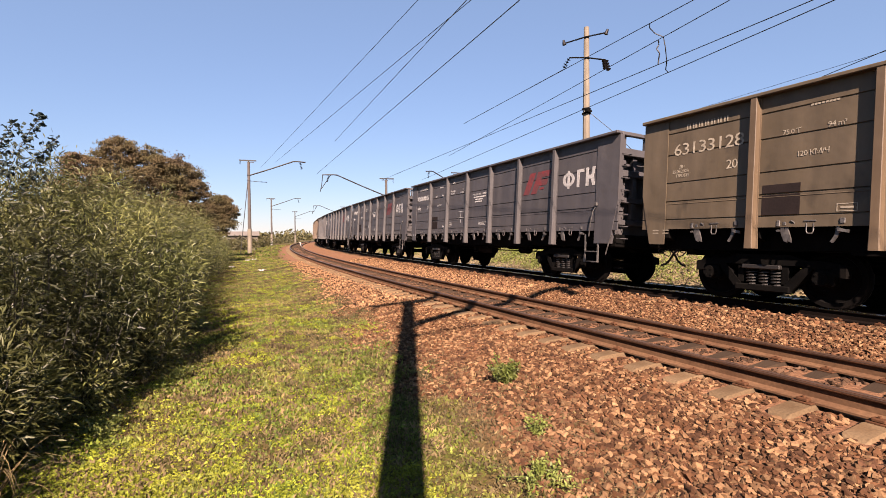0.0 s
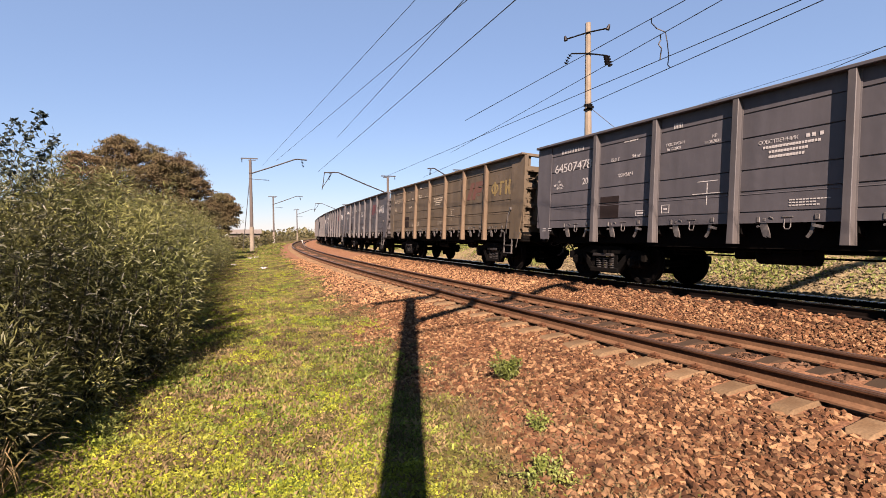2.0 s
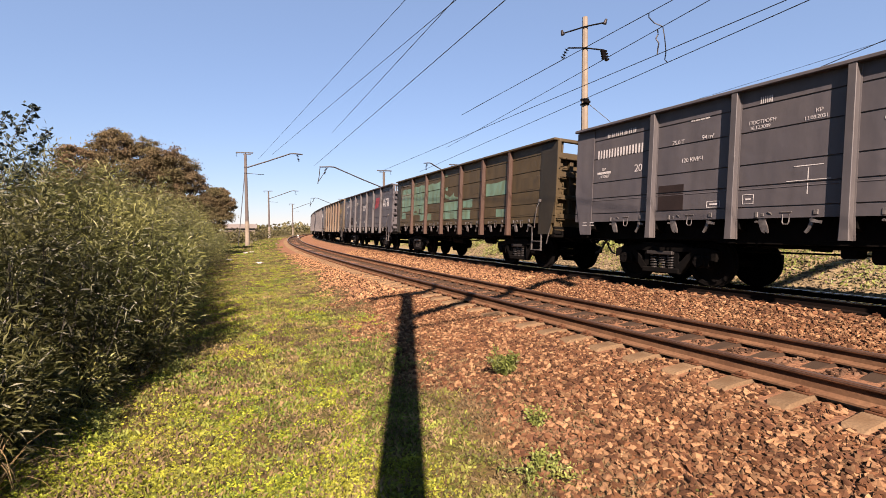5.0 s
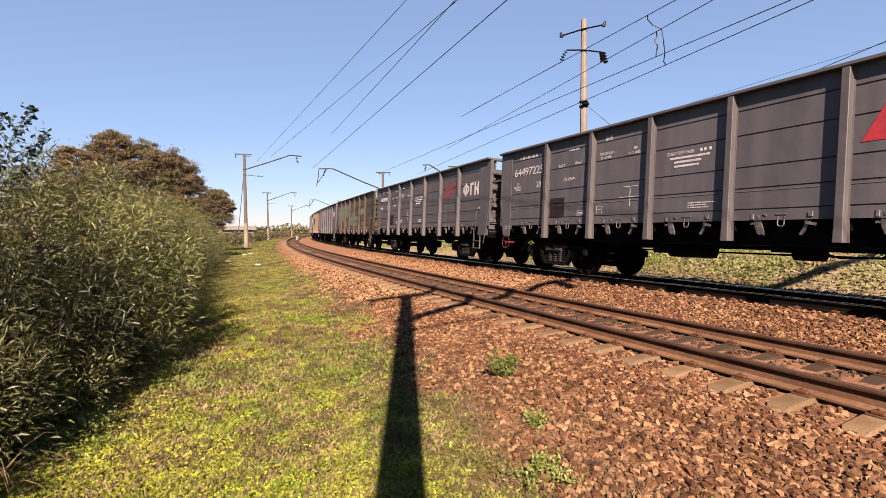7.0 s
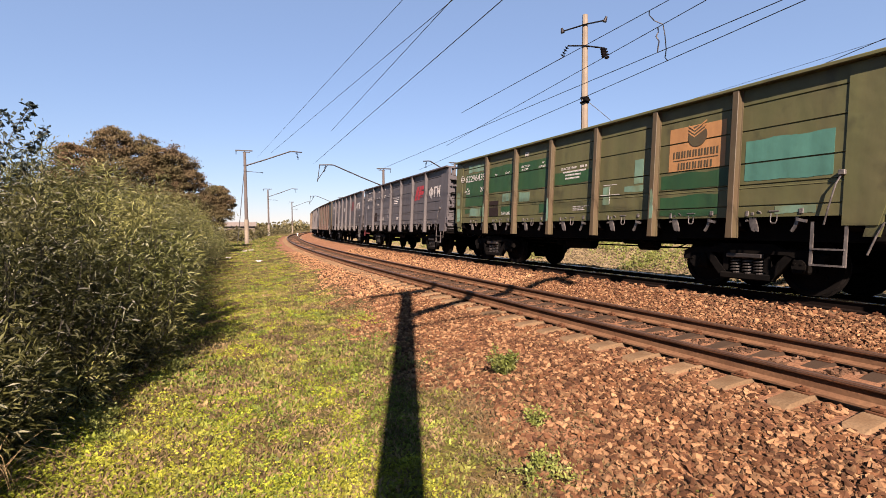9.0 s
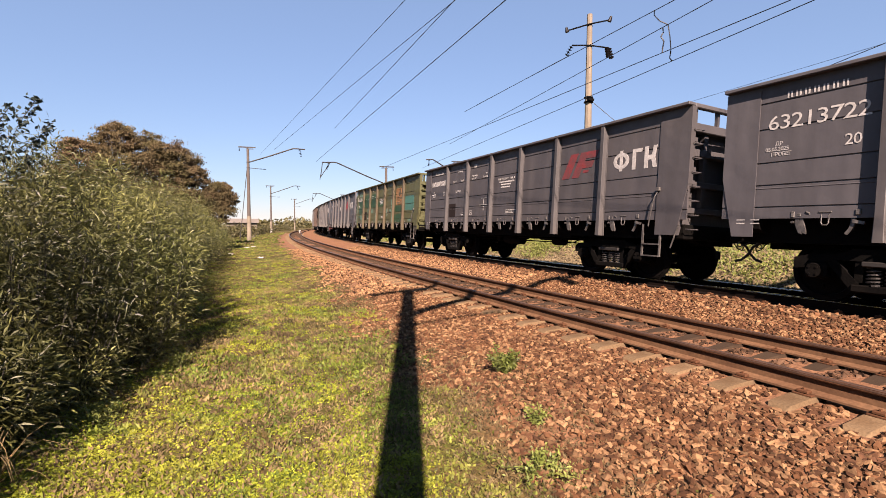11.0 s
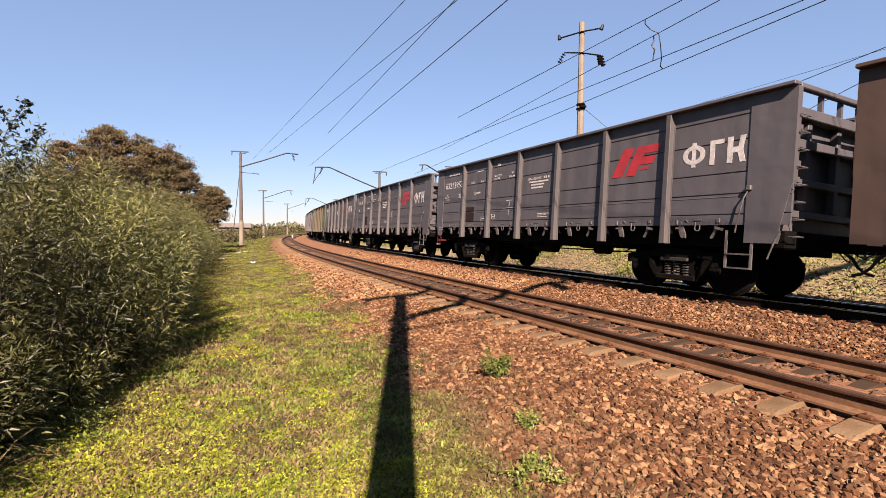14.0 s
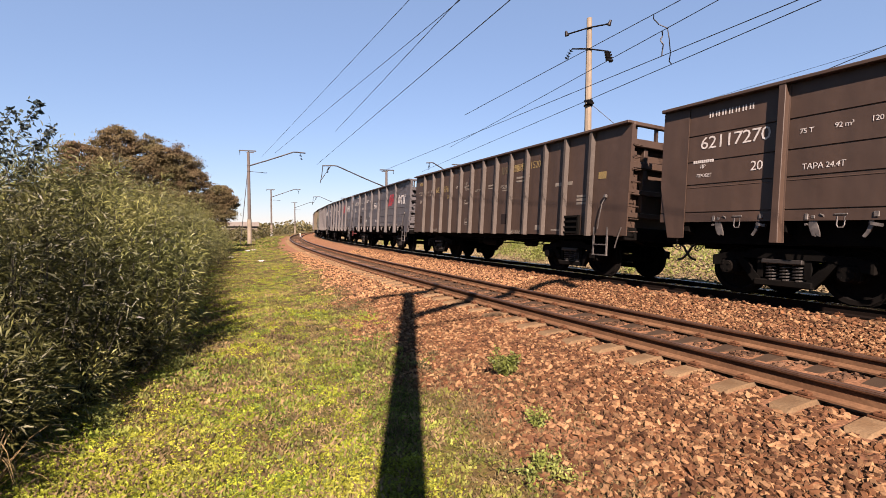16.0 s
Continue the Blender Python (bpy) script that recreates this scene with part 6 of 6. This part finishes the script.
scatter_blades("grass", "short green grass and clover on the strip", 130000, 0.05, 0.0105, GRASS, 1, -7.4, -0.6, 1.2, 32, -0.55, 0.22, lean=0.95, tuft=12)
scatter_blades("dry_grass", "thin straw along the ballast edge", 24000, 0.06, 0.006, DRY, 9, -4.2, -0.4, 1.6, 26, 0.9, 2.0, lean=0.95, tuft=4)
scatter_blades("clover", "bright yellow-green clover patches", 190000, 0.036, 0.013, CLOVER, 3, -7.3, -1.5, 1.2, 22, -1.1, 0.13, clump=0.14, lean=0.9, tuft=6)
scatter_blades("clover", "bright clover carpet beside the shrubs", 52000, 0.036, 0.013, CLOVER, 14, -7.2, -3.0, 2.0, 8.0, -1.2, 0.35, clump=0.5, lean=0.9, power=1.3, tuft=6)
scatter_blades("dry_grass", "short dry straw-coloured grass", 90000, 0.068, 0.0085, DRY, 2, -6.9, -0.6, 1.2, 34, 0.3, 0.5, lean=0.95, tuft=9)
scatter_blades("grass", "short green grass behind the mast", 14000, 0.06, 0.014, GRASS, 5, -13, -1.5, -8, 4.0, 0.1, 0.3, lean=0.85, power=1.0)
scatter_blades("dry_grass", "short dry grass behind the mast", 14000, 0.07, 0.01, DRY, 6, -13, -1.0, -8, 4.0, 0.4, 0.8, lean=0.95, power=1.0)


for kind, text, mat_, seed_, n_ in (("grass", "green tufts farther along the strip", GRASS, 61, 75000), ("dry_grass", "dry tufts farther along the strip", DRY, 62, 45000)):
    scatter_blades(kind, text, n_, 0.085, 0.014, mat_, seed_, -6.5, 4.5, 5.0, 56, 0.0, 0.05, clump=0.2, lean=0.9, power=1.7, tuft=15)


WITHERED = leaf_material("withered_grass", (0.17, 0.12, 0.05), (0.13, 0.13, 0.04), 0.4, 0.8, 0.8)
scatter_blades("dry_grass", "small withered brown tussocks in the grass", 26000, 0.085, 0.014, WITHERED, 71, -6.0, 4.0, 5.0, 42, 0.2, -0.05, clump=0.4, lean=0.9, power=1.5, tuft=36)
scatter_blades("grass", "small bright green tussocks in the grass", 26000, 0.085, 0.014, CLOVER, 72, -6.0, 3.0, 8.0, 42, -0.2, -0.1, clump=0.4, lean=0.9, power=1.4, tuft=36)

for kind, text, mat_, seed_, n_ in (("grass", "green grass far along the strip", GRASS, 63, 26000), ("dry_grass", "dry grass far along the strip", DRY, 64, 12000)):
    scatter_blades(kind, text, n_, 0.2, 0.05, mat_, seed_, -6.0, 14.0, 44, 112, 0.0, 0.3, clump=0.3, lean=0.9, power=1.4, tuft=12)


def weed(label, x, y, n, r, h, seed, length=0.06, width=0.014):
    rng = np.random.default_rng(seed)
    w = tagged(new("weed"), label, "weed", "weeds in the ballast")
    w.matrix_basis = pose(x, y, lift(x, y))
    cs, ds = [], []
    for _ in range(14):
        a = rng.uniform(0, 6.28)
        tip = Vector((math.cos(a) * r * rng.uniform(0.2, 1), math.sin(a) * r * rng.uniform(0.2, 1), h * rng.uniform(0.5, 1)))
        bm = bmesh.new()
        tube(bm, [Vector((0, 0, -0.03)), tip * 0.5 + Vector((0, 0, 0.02)), tip], 0.004, 4)
        part("stalk", bm, GRASS, w)
        t = rng.uniform(0.25, 1, n // 14)[:, None]
        cs.append(np.array(tip) * t + rng.normal(size=(len(t), 3)) * 0.02)
        d = rng.normal(size=(len(t), 3)) + np.array([0, 0, 0.5])
        ds.append(d / np.linalg.norm(d, axis=1, keepdims=True))
    leaves("leaves", np.concatenate(cs), np.concatenate(ds), length, width, WEED, w, rng)


def arching_grass(x, y, n, seed):
    """A tussock of long dry blades that bend over."""
    rng = np.random.default_rng(seed)
    t = tagged(new("grass_tussock"), "tussock of long dry straw-coloured grass blades", "grass tussock")
    t.matrix_basis = pose(x, y, lift(x, y))
    for _ in range(n):
        a, reach, h = rng.uniform(0, 6.28), rng.uniform(0.25, 0.6), rng.uniform(0.2, 0.42)
        out, bm = Vector((math.cos(a), math.sin(a), 0)), bmesh.new()
        side = Vector((-math.sin(a), math.cos(a), 0))
        rows = []
        for k in range(6):
            f = k / 5
            p = out * reach * f + Vector((0, 0, h * math.sin(2.5 * f)))
            w = 0.006 * (1 - f * 0.85)
            rows.append((bm.verts.new(p - side * w), bm.verts.new(p + side * w)))
        for (a0, b0), (a1, b1) in zip(rows, rows[1:]):
            bm.faces.new((a0, b0, b1, a1))
        part("blade", bm, DRY, t)


arching_grass(-6.25, 4.3, 40, 5)
WEED = leaf_material("weed_leaf", (0.30, 0.38, 0.07), (0.42, 0.46, 0.12), 0.35, 4)
weed("small leafy green weed growing in the ballast", -1.85, 4.54, 1150, 0.24, 0.3, 12, 0.046, 0.0105)
weed("low sparse weed at the ballast edge", -2.33, 3.38, 240, 0.15, 0.15, 2, 0.04, 0.009)
weed("low sparse grey-green weed at the ballast edge", -2.78, 2.74, 520, 0.34, 0.1, 3, 0.04, 0.008)
for i, (x, y, n_, r_, h_) in enumerate(((-5.8, 5.5, 420, 0.34, 0.2), (-5.2, 7.0, 260, 0.22, 0.3), (-5.0, 11.0, 420, 0.5, 0.35), (-4.9, 12.6, 420, 0.5, 0.3), (-4.8, 16.0, 420, 0.6, 0.35), (-4.6, 18.5, 420, 0.6, 0.4))):
    weed("low green weeds at the foot of the shrubs", x, y, n_, r_, h_ * 0.7, 70 + i, 0.038, 0.008)


def stone_shapes(rng):
    """Ten broken stones, as arrays of corners and triangles."""
    shapes = []
    for _ in range(10):
        bm = bmesh.new()
        for corner in ((a, b, c) for a in (-1, 1) for b in (-1, 1) for c in (-1, 1)):
            p = np.array(corner) * 0.72 + rng.uniform(-0.42, 0.42, 3)
            bm.verts.new(p * np.array([1.0, 0.78, 0.55]))
        bmesh.ops.convex_hull(bm, input=bm.verts)
        bmesh.ops.delete(bm, geom=[v for v in bm.verts if not v.link_faces], context="VERTS")
        bmesh.ops.triangulate(bm, faces=bm.faces)
        bm.verts.index_update()
        shapes.append((np.array([v.co for v in bm.verts]), np.array([[v.index for v in f.verts] for f in bm.faces])))
        bm.free()
    return shapes


def near_stones(count):
    """The stones lying nearest, each a piece of its own on ten shared meshes."""
    rng = np.random.default_rng(55)
    meshes = []
    for i, (v, f) in enumerate(stone_shapes(rng)):
        me = bpy.data.meshes.new("ballast_stone")
        me.from_pydata((v * 0.68).tolist(), [], f.tolist())
        me.materials.append(STONE if i % 3 else TAN_STONE)
        meshes.append(me)
    made = 0
    while made < count:
        s_, u_ = rng.uniform(1.6, 4.6), rng.uniform(-2.2, -0.75)
        p_ = on_line(s_, u_, float(np.interp(u_, SECTION_U, SECTION_Z)))
        k = rng.uniform(0.032, 0.052)
        m = Matrix.LocRotScale(p_ + Vector((0, 0, k * 0.45)), Euler((rng.normal() * 0.4, rng.normal() * 0.4, rng.uniform(0, 6.28))), (k, k, k))
        share("ballast_stone", meshes[int(rng.integers(0, 10))], near_track, m)
        made += 1


def stones(name, label, n, size, seed, s0, s1, u0, u1, power, mat, sink=0.35, avoid=True, skip=None):
    """Broken stones, turned and scaled at random, in one mesh."""
    rng = np.random.default_rng(seed)
    shapes = stone_shapes(rng)
    s = s0 + (s1 - s0) * rng.uniform(0, 1, n) ** power
    u = rng.uniform(u0, u1, n)
    edge = np.array([noise.noise((a * 0.9, b * 0.9, 7)) for a, b in zip(s, u)])
    inner = -2.55 + 1.0 * np.clip((s - 6) / 16, 0, 1)
    ok = (u > inner + edge * 0.7 + rng.exponential(0.12, n) - 0.25)
    if skip:            # the greasy bed between the rails has stones of its own
        ok &= (u < skip[0]) | (u > skip[1])
        bare = np.array([noise.noise((a * 0.75, b * 0.9, 31)) for a, b in zip(s, u)])
        ok &= ~((u < -1.1) & (bare > 0.22) & (rng.uniform(0, 1, n) < 0.55))
    if avoid:           # none on the sleepers or under the rails
        phase = (s - 0.21) / SLEEPER_STEP
        on_sleeper = np.abs(phase - np.round(phase)) * SLEEPER_STEP < 0.165
        for b in (0.0, TRACK_GAP):
            m = u - b - GAUGE / 2
            ok &= ~((np.abs(m) < (1.37 if b == 0 else 1.2)) & on_sleeper) & ~(np.abs(np.abs(m) - GAUGE / 2) < 0.11)
    s, u = s[ok], u[ok]
    a = heading(s)
    x = np.interp(s, S_GRID, LINE_X) + u * np.cos(a)
    y = np.interp(s, S_GRID, LINE_Y) + u * np.sin(a)
    z = np.interp(u, SECTION_U, SECTION_Z) + relief(x, y, u)
    V, F, base = [], [], 0
    pick = rng.integers(0, 10, len(s))
    for i in range(len(s)):
        v, f = shapes[pick[i]]
        q = Euler((rng.normal() * 0.4, rng.normal() * 0.4, rng.uniform(0, 6.28))).to_matrix()
        k = 0.68 * size * (0.4 + 1.15 * rng.uniform(0, 1) ** 1.5)
        V.append(v @ np.array(q).T * k + (x[i], y[i], z[i] + k * sink))
        F.append(f + base)
        base += len(v)
    verts, faces = np.concatenate(V), np.concatenate(F)
    me = bpy.data.meshes.new(name)
    me.vertices.add(len(verts))
    me.vertices.foreach_set("co", verts.ravel().astype(np.float32))
    me.loops.add(faces.size)
    me.loops.foreach_set("vertex_index", faces.ravel().astype(np.int32))
    me.polygons.add(len(faces))
    me.polygons.foreach_set("loop_start", np.arange(0, faces.size, 3, dtype=np.int32))
    me.update()
    me.validate()
    me.materials.append(mat)
    me.shade_flat()
    return tagged(new(name, me), label, "ballast", kind="stuff")


stones("ballast_stones", "broken reddish-brown ballast stones", 46000, 0.036, 1, 0.8, 11.0, -3.2, 3.4, 1.2, STONE, skip=(0.08, 1.5))
stones("ballast_stones", "greasy dark ballast between the rails", 11000, 0.032, 31, 0.8, 20.0, 0.08, 1.5, 1.1, DIRTY_STONE)
stones("ballast_chips", "small broken ballast chips", 14000, 0.016, 41, 0.8, 8.0, -3.2, 0.0, 1.2, TAN_STONE, 0.6, skip=(0.08, 1.5))
stones("ballast_stones", "broken tan ballast stones", 28000, 0.034, 11, 0.8, 11.0, -3.2, 3.4, 1.2, TAN_STONE, 0.5, skip=(0.08, 1.5))
stones("ballast_stones", "broken reddish-brown ballast stones", 10000, 0.038, 2, 11.0, 32.0, -2.6, 3.4, 1.2, STONE, skip=(0.08, 1.5))
stones("ballast_stones", "broken tan ballast stones", 22000, 0.036, 12, 11.0, 32.0, -2.6, 3.4, 1.2, TAN_STONE, 0.5, skip=(0.08, 1.5))
stones("ballast_stones", "broken reddish-brown ballast stones", 6000, 0.036, 3, 2.0, 24.0, 3.4, 7.0, 1.0, STONE)
stones("ballast_stones", "broken reddish-brown ballast stones", 14000, 0.04, 21, -5.0, 0.8, -3.0, 7.0, 1.0, STONE)
stones("gravel_stones", "pale gravel beyond the train's track", 15000, 0.05, 4, 3.0, 28.0, 6.6, 10.5, 1.2, SLAG, avoid=False)
stones("ballast_stones", "broken tan ballast heaped on the sleeper ends", 1500, 0.036, 51, 1.0, 30.0, 3.3, 4.0, 1.0, TAN_STONE, 0.9, avoid=False)
stones("ballast_stones", "broken reddish-brown ballast heaped on the sleeper ends", 1800, 0.038, 52, 1.0, 30.0, 3.2, 4.02, 1.0, STONE, 0.8, avoid=False)


def far_tufts():
    """Green weeds on the far slope."""
    rng = np.random.default_rng(8)
    cs, ds = [], []
    for _ in range(230):
        s_, u_ = rng.uniform(4, 60), rng.triangular(8.4, 10.0, 15.0)
        p_ = on_line(s_, u_)
        m = 240
        c = rng.normal(size=(m, 3)) * np.array([0.42, 0.42, 0.09]) + np.array([p_.x, p_.y, 0.05])
        c[:, 2] = ground_z(c[:, 0], c[:, 1]) + np.abs(c[:, 2] - 0.05) * 2.0
        cs.append(c)
        d = rng.normal(size=(m, 3)) * 0.6 + np.array([0, 0, 0.7])
        ds.append(d / np.linalg.norm(d, axis=1, keepdims=True))
    tagged(leaves("far_weeds", np.concatenate(cs), np.concatenate(ds), 0.14, 0.02, WEED, None, rng), "green weeds on the slope beyond the train", "weeds", kind="stuff")


far_tufts()
near_stones(300)

motions()
